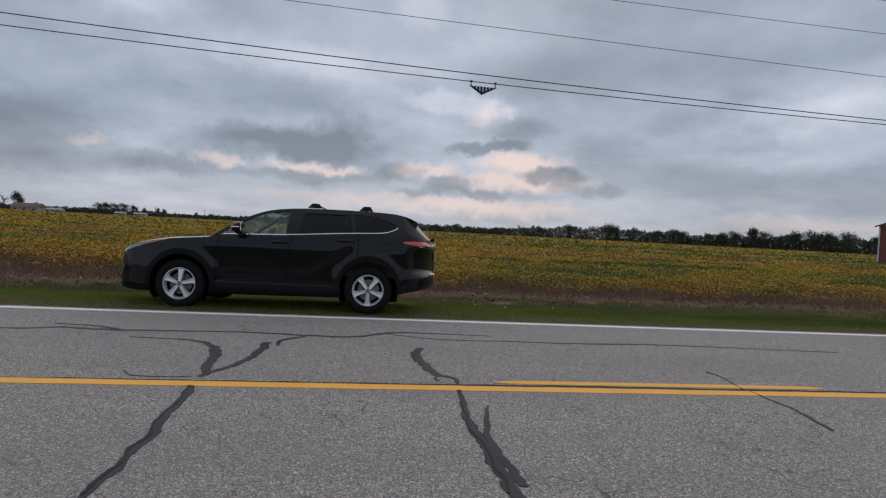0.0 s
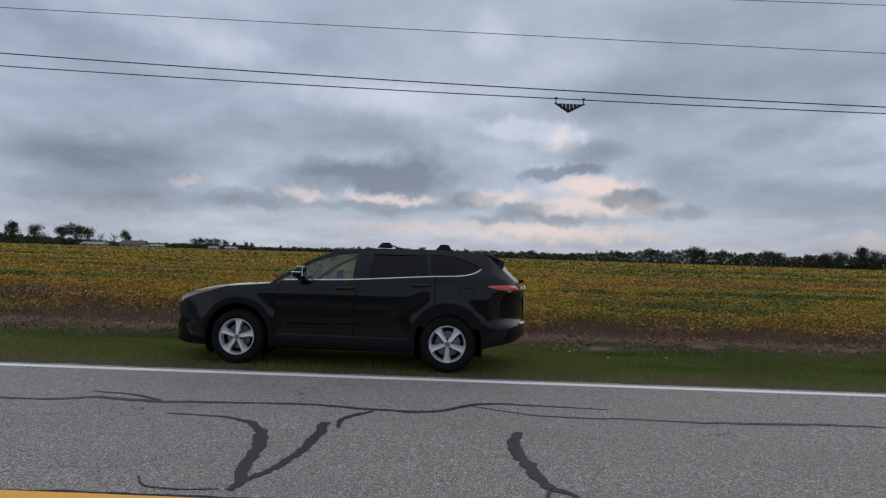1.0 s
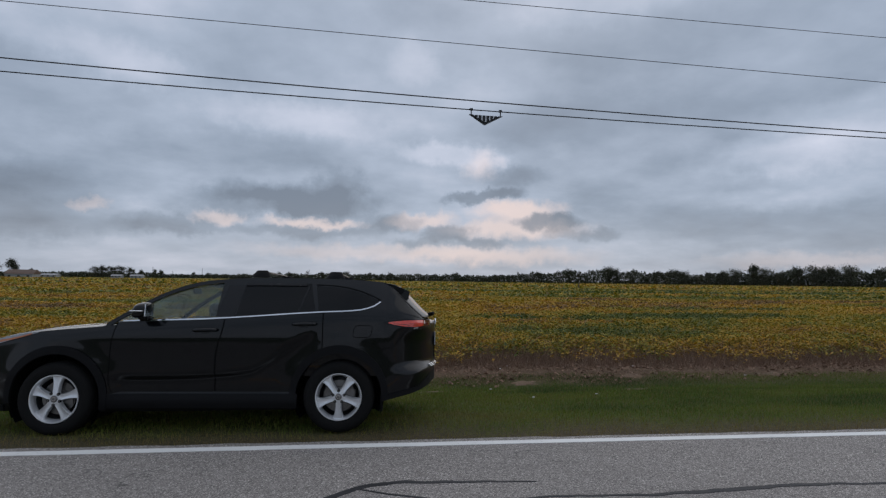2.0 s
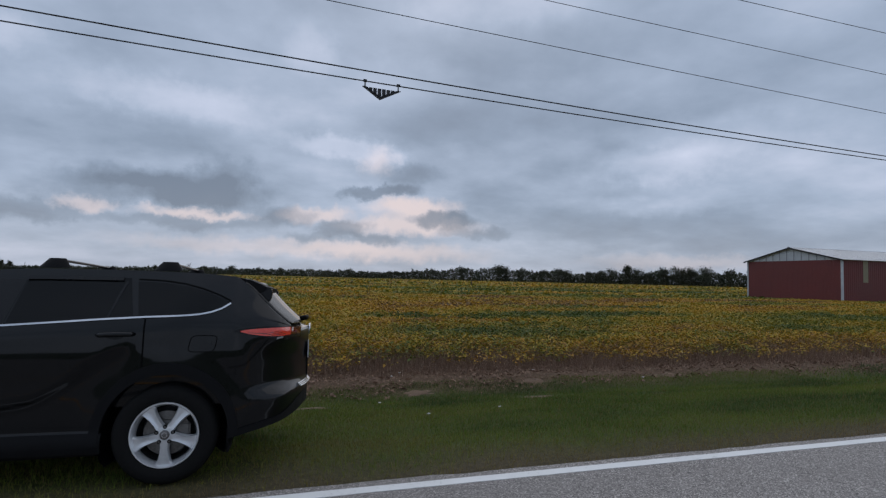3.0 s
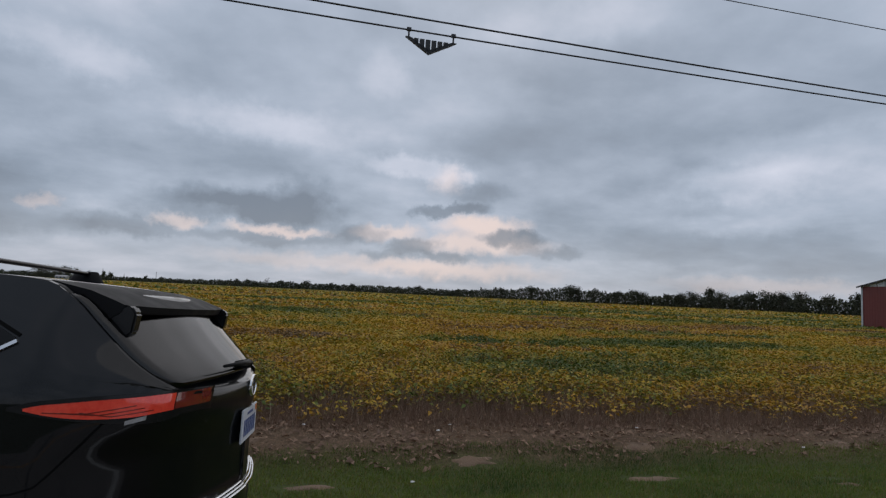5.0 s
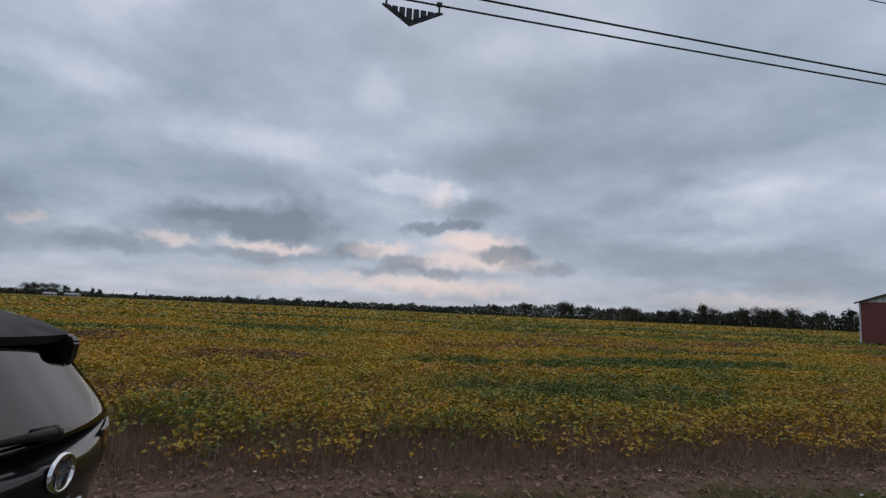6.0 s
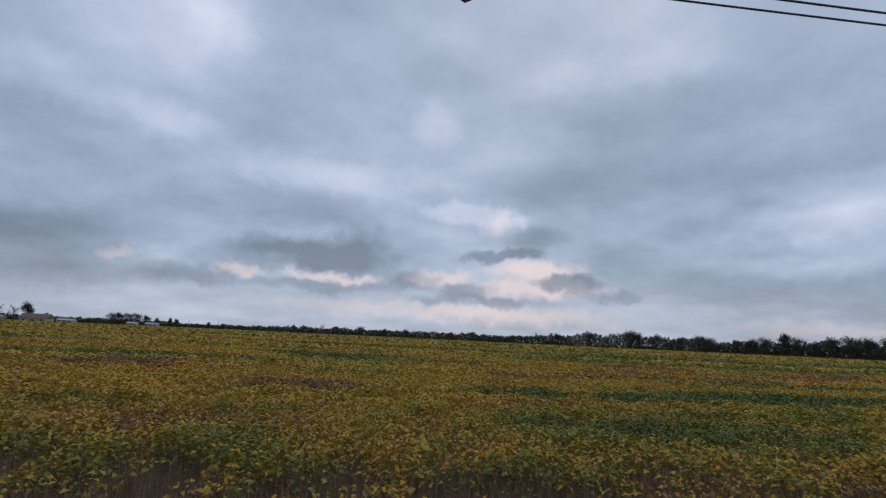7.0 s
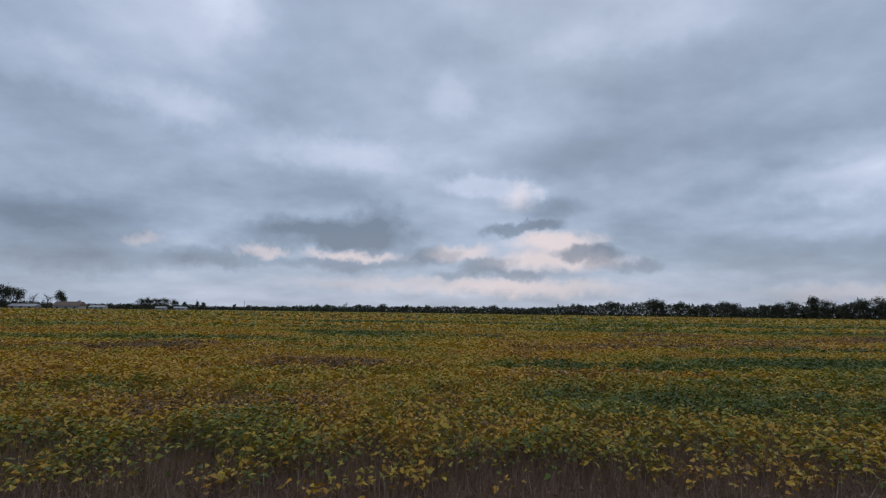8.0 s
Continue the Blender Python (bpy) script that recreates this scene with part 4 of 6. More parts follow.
def seam(line, width, parent, side=-1, off=0.0016, ma=None, name="panel_gap", thick=0.004, steps=5):
    """A narrow strip along a line of (x, z) points on the skin."""
    pts = []
    for (x0, z0), (x1, z1) in zip(line, line[1:]):
        pts += [(x0 + (x1 - x0) * k / steps, z0 + (z1 - z0) * k / steps) for k in range(steps)]
    pts.append(line[-1])

    def f(u, v):
        i = min(len(pts) - 1, int(round(u * (len(pts) - 1))))
        a, b = pts[max(i - 1, 0)], pts[min(i + 1, len(pts) - 1)]
        l = math.hypot(b[0] - a[0], b[1] - a[1]) or 1
        return pts[i][0] - (b[1] - a[1]) / l * width * (v - 0.5), pts[i][1] + (b[0] - a[0]) / l * width * (v - 0.5)

    return patch(name, f, len(pts) - 1, 1, off, thick, ma or GAP, parent, side)


def grid_surface(rows, ma, name, parent, thick=0.0, label="", smooth=True):
    bm = bmesh.new()
    g = [[bm.verts.new(p) for p in r] for r in rows]
    for a, b in zip(g, g[1:]):
        for k in range(len(a) - 1):
            bm.faces.new((a[k], b[k], b[k + 1], a[k + 1]))
    bmesh.ops.remove_doubles(bm, verts=bm.verts, dist=0.0002)
    ob = part(name, bm, ma, parent, label, smooth)
    if thick:
        m = ob.modifiers.new("thick", "SOLIDIFY")
        m.thickness, m.offset = thick, -1
    return ob


def build_body(car):
    xs = sorted(set([round(-3.92 + 0.04 * k, 3) for k in range(125)] + [-3.9, -3.86, 0.93, 0.95, 0.965, 0.98, 0.99, 1.0, 1.01, 1.02, 1.03, 1.036, 1.04]))
    xs = [x for x in xs if x <= 1.04]
    bm = bmesh.new()
    nf, rows = 26, []
    for x in xs:
        z0, z1 = curve_at(x, SILL_X, SILL_Z), shoulder(x)
        sect = [(0.0, z0 + 0.02), (half_width(x, z0) * 0.6, z0 + 0.01)]
        sect += [(half_width(x, z0 + (z1 - z0) * k / nf), z0 + (z1 - z0) * k / nf) for k in range(nf + 1)]
        w = half_width(x, z1)
        if -2.3 < x < 0.84:
            sect += [(w - 0.05, z1 + 0.004), (w - 0.09, z1 - 0.06), (w - 0.10, 0.75), (w - 0.11, 0.55), (w * 0.6, 0.5), (0.0, 0.5)]
        else:
            crown = (0.045 if x < -3.0 else 0.035) if x < 0 else 0.03
            crown *= step_up(x, -3.95, -3.5) if x < 0 else 1
            # hood with a raised middle
            sect += [(w * c, z1 + crown * h) for c, h in ((0.93, 0.28), (0.84, 0.52), (0.70, 0.70), (0.52, 0.86), (0.28, 0.96), (0.0, 1.0))]
        rows.append([[bm.verts.new((x, sd * y, z)) for y, z in sect] for sd in (-1, 1)])
    dead = set()
    for a, b in zip(rows, rows[1:]):
        for sd in (0, 1):
            for k in range(len(a[0]) - 1):
                q = (a[sd][k], b[sd][k], b[sd][k + 1], a[sd][k + 1])
                f = bm.faces.new(q if sd == 0 else q[::-1])
                for wx, wz in ((0.0, 0.355), (-2.85, 0.335)):
                    if k < nf + 3 and all(math.hypot(v.co.x - wx, v.co.z - wz) < 0.462 for v in q) and abs(f.calc_center_median().y) > 0.45:
                        dead.add(f)
    for end in (rows[0], rows[-1]):
        for k in range(len(end[0]) - 1):
            try:
                bm.faces.new((end[0][k], end[0][k + 1], end[1][k + 1], end[1][k]))
            except ValueError:
                pass
    bmesh.ops.delete(bm, geom=list(dead), context="FACES")
    # draw the cut edges onto the round of the arches
    for v in bm.verts:
        if v.is_boundary and abs(v.co.y) > 0.5 and v.co.z < 0.95:
            for wx, wz in ((0.0, 0.355), (-2.85, 0.335)):
                d = Vector((v.co.x - wx, 0, v.co.z - wz))
                if 0.2 < d.length < 0.6:
                    d = d.normalized() * 0.455
                    x, z = wx + d.x, wz + d.z
                    v.co = Vector((x, math.copysign(half_width(x, max(z, curve_at(x, SILL_X, SILL_Z))), v.co.y), z))
    bmesh.ops.remove_doubles(bm, verts=bm.verts, dist=0.0005)
    ob = part("body", bm, CAR_PAINT, car, "glossy black painted lower body", True)
    ob.data.set_sharp_from_angle(angle=radians(38))
    return ob


def build_cabin_shell(car):
    rail = lambda x: curve_at(x, RAIL_X, RAIL_Z)
    rail_pt = lambda x, sd, off=0.0: Vector((x, sd * (half_width(x, rail(x)) + off), rail(x)))
    # roof skin
    rows = []
    for i in range(45):
        x = -1.56 + (0.50 + 1.56) * i / 44
        r = []
        for k in range(25):
            c = -1 + k / 12
            fwd = -0.105 * (1 - c * c) * (1 - step_up(x, -1.56, -0.9))
            y = half_width(x, rail(x)) * c
            r.append((x + fwd, y, rail(x) + 0.008 * (1 - abs(c) ** 3.2) - 0.004 * (1 - step_up(x, -1.56, -1.2)) * (1 - c * c)))
        rows.append(r)
    grid_surface(rows, CAR_PAINT, "roof", car, 0.03, "glossy black roof skin")
    # headliner
    grid_surface([[(x, y, z - 0.06) for x, y, z in r[3:-3]] for r in rows[2:-2]], CABIN_LIGHT, "headliner", car)
    # windscreen and its rear counterpart
    rows = []
    for i in range(17):
        t = i / 16
        xe = -2.37 + (-1.555 + 2.37) * t
        e = rail_pt(xe, 1)
        rows.append([(xe - 0.13 * (1 - c * c) * (1.15 - 0.35 * t), e.y * c, e.z + (0.004 + 0.012 * t) * (1 - c * c)) for c in [-1 + k / 10 for k in range(21)]])
    grid_surface(rows, CLEAR, "windscreen", car, 0.006, "clear curved windscreen")
    rows = []
    for i in range(15):
        xe = 0.50 + (0.88 - 0.50) * i / 14
        e = rail_pt(xe, 1, -0.012)
        rows.append([(xe + 0.105 * (1 - c * c) + 0.006, e.y * c, e.z + 0.018 * (1 - c * c)) for c in [-1 + k / 10 for k in range(21)]])
    grid_surface(rows, REAR_GLASS, "rear_window", car, 0.006, "dark tinted sloping rear window")
    for sd in (-1, 1):
        low = lambda x: shoulder(x) - 0.006
        # side skin behind the front window: pillars and quarter panel in one pressing
        patch("quarter_panel", lambda u, v: (-1.30 + (0.89 + 1.30) * u, low(-1.30 + 2.19 * u) + max(0.004, rail(-1.30 + 2.19 * u) - low(-1.30 + 2.19 * u)) * v), 60, 12, 0.0, 0.03, CAR_PAINT, car, sd, "black pillars and rear quarter panel")
        # roof edge and A pillar round the front window
        patch("a_pillar", lambda u, v: (-2.40 + (-1.30 + 2.40) * u, rail(-2.40 + 1.10 * u) - (0.052 - 0.012 * u) * (1 - v)), 24, 3, 0.0, 0.035, CAR_PAINT, car, sd, "black windscreen pillar")


def build_windows(car):
    belt = lambda x: curve_at(x, (-2.26, -1.38, -0.20, 0.05, 0.20, 0.33, 0.415), (1.128, 1.158, 1.238, 1.249, 1.262, 1.297, 1.350))
    rail = lambda x: curve_at(x, RAIL_X, RAIL_Z)
    for sd in (-1, 1):
        def front(u, v):
            x = -2.20 + (-1.30 + 2.20) * u
            return x, belt(x) - 0.02 + max(0.003, rail(x) - 0.048 - belt(x) + 0.02) * v
        patch("front_window", front, 24, 6, -0.012, 0.005, CLEAR, car, sd, "clear front side window")
        # rear door window with its dark frame
        def rear(u, v, m=0.0):
            x0, x1 = -1.10 + 0.05 * v, -0.27 - 0.075 * v
            x = x0 + (x1 - x0) * u
            return x, belt(x) + m + (rail(x) - 0.062 - belt(x) - m) * v
        patch("rear_door_window", rear, 20, 8, 0.003, 0.004, PRIVACY, car, sd, "dark privacy glass in the rear door")
        patch("rain_deflector", lambda u, v: (-1.055 + 0.66 * u, rail(-1.055 + 0.66 * u) - 0.085 + 0.026 * v), 16, 2, 0.016, 0.014, DARK_TRIM, car, sd, "black strip along the window's upper edge")
        seam([(-0.445, 1.228), (-0.365, 1.505)], 0.018, car, sd, 0.006, DARK_TRIM, "window_divider")
        def quarter(u, v):
            x = -0.235 + (0.405 + 0.235) * u
            top = curve_at(x, (-0.27, -0.1, 0.06, 0.2, 0.32, 0.405), (1.508, 1.500, 1.478, 1.440, 1.395, 1.353))
            xx = x - 0.055 * v * (1 - u) ** 3
            return xx, belt(x) + 0.004 + max(0.002, top - belt(x) - 0.004) * v
        patch("quarter_window", quarter, 24, 8, 0.003, 0.004, PRIVACY, car, sd, "dark pointed rear quarter window")
        seam([(-0.29, 1.524), (-0.1, 1.516), (0.06, 1.494), (0.2, 1.456), (0.32, 1.410), (0.415, 1.362)], 0.010, car, sd, 0.004, GAP, "window_seal")
        seam([(x, belt(x) - 0.006) for x in (-2.24, -2.0, -1.7, -1.4, -1.1, -0.8, -0.5, -0.2, 0.0, 0.12, 0.2, 0.28, 0.35, 0.415)], 0.013, car, sd, 0.009, CHROME, "chrome_strip", 0.009)
        # black B pillar cover
        patch("pillar_cover", lambda u, v: ((-1.30 + 0.06 * v) + (0.185 - 0.005 * v) * u, belt(-1.2) + 0.004 + (1.505 - belt(-1.2)) * v), 4, 6, 0.0022, 0.002, DARK_TRIM, car, sd, "gloss black pillar cover")


def build_doors(car):
    belt = lambda x: curve_at(x, (-2.26, -1.38, -0.20), (1.110, 1.142, 1.220))
    for sd in (-1, 1):
        def fr(u, v):
            xl = curve_at(v, (0.0, 0.15, 0.6, 1.0), (-2.30, -2.335, -2.33, -2.285))
            xr = -1.285 + 0.075 * step_up(v, 0.45, 1.0)
            x = xl + (xr - xl) * u
            return x, 0.40 + (belt(x) - 0.40) * v
        def rr(u, v):
            xl = -1.275 + 0.075 * step_up(v, 0.45, 1.0)
            xr = -0.50 + 0.32 * step_up(v, 0.10, 0.56) - 0.004 * v
            x = xl + (xr - xl) * u
            return x, 0.40 + (belt(x) - 0.40) * v
        for nm, f, hx, hz in (("front_door", fr, -1.385, 1.03), ("rear_door", rr, -0.37, 1.098)):
            d = patch(nm, f, 26, 22, 0.0045, 0.006, CAR_PAINT, car, sd, "black car door")
            edge = [f(0, k / 10) for k in range(11)]
            seam(edge, 0.009, d, sd, 0.0055, GAP, "door_gap", 0.006, 2)
            if nm == "rear_door":
                seam([f(1, k / 14) for k in range(15)], 0.009, d, sd, 0.0055, GAP, "door_gap", 0.006, 2)
            # handle: a bow over a hollow
            bm = bmesh.new()
            y = sd * half_width(hx, hz)
            pts = []
            for k in range(13):
                t = k / 12
                pts.append((hx - 0.125 + 0.25 * t, y + sd * (0.010 + 0.036 * math.sin(math.pi * min(1, max(0, t))) ** 0.5), hz + 0.006 * t + 0.004 * math.sin(math.pi * t)))
            tube(bm, pts, [0.012] + [0.019] * 11 + [0.012], 8)
            h = part("door_handle", bm, CAR_PAINT, d, "glossy black bow handle", True)
            def cup(u, v, hx=hx, hz=hz):
                a, r = u * math.tau, v
                return hx - 0.005 + 0.062 * r * math.cos(a), hz - 0.004 + 0.030 * r * math.sin(a)
            patch("handle_recess", lambda u, v, cup=cup: cup(u, 0.05 + 0.95 * v), 20, 2, 0.0062, 0.003, DARK_TRIM, d, sd)
        # sill cladding
        patch("sill_cladding", lambda u, v: (-2.40 + 1.97 * u, 0.235 + 0.145 * v), 20, 4, 0.012, 0.02, TRIM, car, sd, "black plastic sill cladding")
        # fuel flap on the near flank alone
        if sd < 0:
            def flap(k):
                a = k * math.tau
                p = 0.42
                cx, cz = math.cos(a), math.sin(a)
                return 0.235 + 0.095 * math.copysign(abs(cx) ** p, cx) + 0.012 * math.copysign(abs(cz) ** p, cz), 1.03 + 0.062 * math.copysign(abs(cz) ** p, cz)
            fl = patch("fuel_flap", lambda u, v: (0.143 + 0.184 * u + 0.012 * (2 * v - 1), 0.972 + 0.116 * v), 8, 6, 0.0015, 0.004, CAR_PAINT, car, sd, "rounded square fuel filler flap")
            seam([flap(k / 40) for k in range(41)], 0.006, fl, sd, 0.0036, GAP, "flap_gap", 0.004, 1)


def build_arches(car):
    for sd in (-1, 1):
        for wx, wz, a0, a1 in ((0.0, 0.355, -8, 188), (-2.85, 0.335, -14, 186)):
            def ring(u, v, wx=wx, wz=wz, a0=a0, a1=a1):
                a = radians(a0 + (a1 - a0) * u)
                r = 0.447 + (0.065 + 0.02 * math.sin(max(0, a))) * v
                return wx + r * math.cos(a), max(wz + r * math.sin(a), curve_at(wx + r * math.cos(a), SILL_X, SILL_Z) + 0.004)
            patch("arch_cladding", ring, 44, 4, 0.016, 0.03, TRIM, car, sd, "dark grey plastic wheel arch cladding")
            bm = bmesh.new()
            rows = []
            for k in range(33):
                a = radians(-25 + 230 * k / 32)
                rows.append([bm.verts.new((wx + 0.47 * math.cos(a), sd * y, wz + 0.47 * math.sin(a))) for y in (0.55, 0.70, 0.90)])
            for p, q in zip(rows, rows[1:]):
                for k in range(2):
                    bm.faces.new((p[k], q[k], q[k + 1], p[k + 1]))
            bm.faces.new([r[0] for r in rows])
            part("arch_liner", bm, LINER, car)
        bm = bmesh.new()
        box(bm, 0.435, 0.455, *sorted((sd * 0.70, sd * 0.925)), 0.20, 0.42)
        part("mud_flap", bm, RUBBER, car, "black rubber mud flap")
    bm = bmesh.new()
    box(bm, -3.2, 0.36, -0.62, 0.62, 0.20, 0.30)
    tube(bm, [(-0.6, 0.35, 0.24), (0.5, 0.35, 0.30), (0.85, 0.45, 0.37)], 0.03, 8)
    part("underbody", bm, LINER, car)


def build_wheel(car, x, y, z, sd, turn):
    wheel = new("wheel")
    wheel.parent = car
    wheel.matrix_basis = Matrix.Translation((x, y, z)) @ (Matrix.Rotation(math.pi, 4, "Z") if sd > 0 else Matrix.Identity(4)) @ Matrix.Rotation(turn, 4, "Y")

    def lathe(name, prof, ma, n=64, label="", smooth=True):
        bm = bmesh.new()
        rings = [[bm.verts.new((r * math.sin(k * math.tau / n), yy, r * math.cos(k * math.tau / n))) for k in range(n)] for r, yy in prof]
        for a, b in zip(rings, rings[1:]):
            for k in range(n):
                bm.faces.new((a[k], a[(k + 1) % n], b[(k + 1) % n], b[k]))
        ob = part(name, bm, ma, wheel, label, smooth)
        ob.data.set_sharp_from_angle(angle=radians(35))
        return ob

    # outer face towards -y
    lathe("tyre", [(0.236, 0.02), (0.240, -0.004), (0.258, -0.018), (0.30, -0.026), (0.335, -0.020), (0.352, -0.006), (0.362, 0.015), (0.369, 0.03), (0.369, 0.055), (0.362, 0.058), (0.362, 0.066), (0.370, 0.068), (0.371, 0.11), (0.363, 0.113), (0.363, 0.121),
                   (0.370, 0.124), (0.369, 0.16), (0.352, 0.20), (0.30, 0.225), (0.24, 0.215), (0.236, 0.19)], RUBBER, 72, "black all-season tyre")
    rim = lathe("rim", [(0.243, -0.006), (0.240, -0.014), (0.232, -0.014), (0.226, -0.004), (0.221, 0.012), (0.214, 0.030), (0.206, 0.07), (0.200, 0.16), (0.236, 0.19)], ALLOY, 72, "silver five-spoke alloy rim")
    lathe("barrel", [(0.2045, 0.045), (0.19, 0.17), (0.02, 0.175)], ALLOY_SHADED, 40)
    lathe("brake_disc", [(0.165, 0.085), (0.165, 0.075), (0.10, 0.075), (0.095, 0.06), (0.0, 0.06)], STEEL, 40, "grey steel brake disc")
    bm = bmesh.new()
    box(bm, 0.07, 0.165, 0.055, 0.11, -0.06, 0.075, Matrix.Rotation(-turn, 4, "Y"))
    bmesh.ops.bevel(bm, geom=list(bm.edges), offset=0.012, segments=2, affect="EDGES")
    part("brake_caliper", bm, STEEL, wheel)
    # spokes
    for k in range(5):
        bm = bmesh.new()
        rot = Matrix.Rotation(k * math.tau / 5, 4, "Y")
        rows = []
        for r, hw, yy, groove in ((0.030, 0.026, 0.000, 0.0), (0.060, 0.030, -0.001, 0.002), (0.10, 0.028, 0.001, 0.005), (0.15, 0.033, 0.004, 0.006), (0.19, 0.043, 0.007, 0.005), (0.215, 0.054, 0.010, 0.003), (0.228, 0.066, 0.012, 0.0)):
            sect = ((-hw * 1.12, 0.045), (-hw * 1.06, yy + 0.012), (-hw * 0.86, yy), (-hw * 0.35, yy + groove), (0, yy + groove * 1.25), (hw * 0.35, yy + groove), (hw * 0.86, yy), (hw * 1.06, yy + 0.012), (hw * 1.12, 0.045))
            rows.append([bm.verts.new(rot @ Vector((s, d, math.sqrt(max(0, r * r - s * s * 0.6)) if r > 0.2 else r))) for s, d in sect])
        for a, b in zip(rows, rows[1:]):
            for i in range(len(a) - 1):
                bm.faces.new((a[i], b[i], b[i + 1], a[i + 1]))
        s = part("spoke", bm, ALLOY, wheel, "", True)
        s.data.set_sharp_from_angle(angle=radians(28))
    lathe("hub", [(0.066, 0.04), (0.064, 0.004), (0.058, -0.002), (0.036, -0.004), (0.034, 0.002)], ALLOY, 40)
    lathe("hub_cap", [(0.034, 0.0), (0.033, -0.007), (0.026, -0.010), (0.0, -0.011)], STEEL, 32, "grey round hub cap")
    lathe("cap_ring", [(0.021, -0.0095), (0.021, -0.0135), (0.015, -0.0135), (0.015, -0.0095)], CHROME, 28)
    for k in range(5):
        bm = bmesh.new()
        a = (k + 0.5) * math.tau / 5
        c = Vector((0.060 * math.sin(a), 0, 0.060 * math.cos(a)))
        # black disc on the hub face, painting the shade of a bolt hole
        tube(bm, [c + Vector((0, 0.01, 0)), c + Vector((0, -0.0065, 0))], 0.0150, 14)
        part("bolt_well_shade", bm, LINER, wheel)
        bm = bmesh.new()
        tube(bm, [c + Vector((0, 0.004, 0)), c + Vector((0, -0.0115, 0))], 0.0082, 6)
        part("lug_nut", bm, STEEL, wheel)


def build_lamps(car):
    for sd in (-1, 1):
        def lens(u, v, grow=0.0):
            x = 0.455 + (0.965 - 0.455) * (u ** 0.9)
            top = curve_at(x, (0.45, 0.55, 0.73, 0.90, 1.012), (1.128, 1.150, 1.160, 1.155, 1.140)) + grow
            bot = curve_at(x, (0.45, 0.55, 0.69, 0.78, 0.85, 0.92, 1.012), (1.120, 1.098, 1.072, 1.055, 1.045, 1.060, 1.045)) - grow
            return x, bot + (top - bot) * v
        house = patch("tail_lamp", lambda u, v: lens(u, v), 50, 6, 0.010, 0.02, DARK_TRIM, car, sd, "red and black wrap-round tail lamp")
        def red(u, v):
            x = 0.505 + (0.885 - 0.505) * u
            top = curve_at(x, (0.50, 0.56, 0.75, 0.88), (1.126, 1.137, 1.147, 1.146))
            bot = curve_at(x, (0.50, 0.58, 0.70, 0.80, 0.88), (1.120, 1.100, 1.083, 1.078, 1.083))
            return x, bot + (top - bot) * v
        patch("red_lens", red, 30, 5, 0.0145, 0.006, LAMP_RED, house, sd, "bright red lamp lens")
        patch("smoked_lens", lambda u, v: (lambda x: (x, 1.086 + 0.058 * v))(0.888 + (0.962 - 0.888) * u ** 0.8), 24, 4, 0.0145, 0.006, LAMP_DARK, house, sd, "dark red inner lens")
        for k in range(3):
            seam([(0.56 + 0.05 * k, 1.112 - 0.002 * k), (0.68 + 0.03 * k, 1.104 - 0.008 * k), (0.80 + 0.02 * k, 1.118 - 0.012 * k)], 0.0035, house, sd, 0.0165, LAMP_DARK, "lens_rib", 0.003)
        patch("reversing_lens", lambda u, v: (0.775 + 0.05 * u, 1.052 + 0.015 * v + 0.010 * u), 8, 3, 0.0135, 0.006, LAMP_CLEAR, house, sd, "clear reversing lens")
        # seams that run down from the lamp
        seam([(0.72, 1.066), (0.66, 0.99), (0.585, 0.90), (0.555, 0.868), (0.50, 0.852), (0.43, 0.845)], 0.006, car, sd)
        # headlight
        def head(u, v):
            x = -3.80 + (-3.06 + 3.80) * u
            top = curve_at(x, (-3.80, -3.6, -3.3, -3.06), (0.80, 0.892, 0.968, 1.012)) + 0.03
            bot = curve_at(x, (-3.80, -3.6, -3.4, -3.06), (0.765, 0.838, 0.900, 0.995))
            return x, min(bot + (top - bot) * v, shoulder(x) - 0.002)
        hl = patch("headlight", head, 26, 5, 0.008, 0.012, SMOKE_LENS, car, sd, "slim swept-back headlight")
        patch("indicator_strip", lambda u, v: (lambda x: (x, curve_at(x, (-3.46, -3.3, -3.1), (0.895, 0.928, 0.985)) + 0.024 * v * (1 - 0.5 * u)))(-3.46 + 0.34 * u), 16, 2, 0.011, 0.006, AMBER, hl, sd, "amber side marker strip")
        # fog lamp bezel and lower lip
        patch("fog_bezel", lambda u, v: (lambda x: (x, 0.37 + 0.22 * v - 0.02 * u))(-3.905 + (0.05 + 0.13 * v) * u), 8, 5, 0.016, 0.02, GREY_TRIM, car, sd, "grey fog lamp bezel")
        patch("bumper_lip", lambda u, v: (lambda x: (x, curve_at(x, SILL_X, SILL_Z) + 0.005 + 0.06 * v))(-3.915 + 0.55 * u), 20, 2, 0.014, 0.02, TRIM, car, sd, "grey lower bumper lip")
        patch("rear_valance", lambda u, v: (lambda x: (x, curve_at(x, SILL_X, SILL_Z) + 0.004 + (0.05 + 0.07 * step_up(x, 0.8, 1.0)) * v))(0.455 + 0.583 * u ** 0.8), 34, 3, 0.014, 0.02, TRIM, car, sd, "grey textured lower rear bumper")


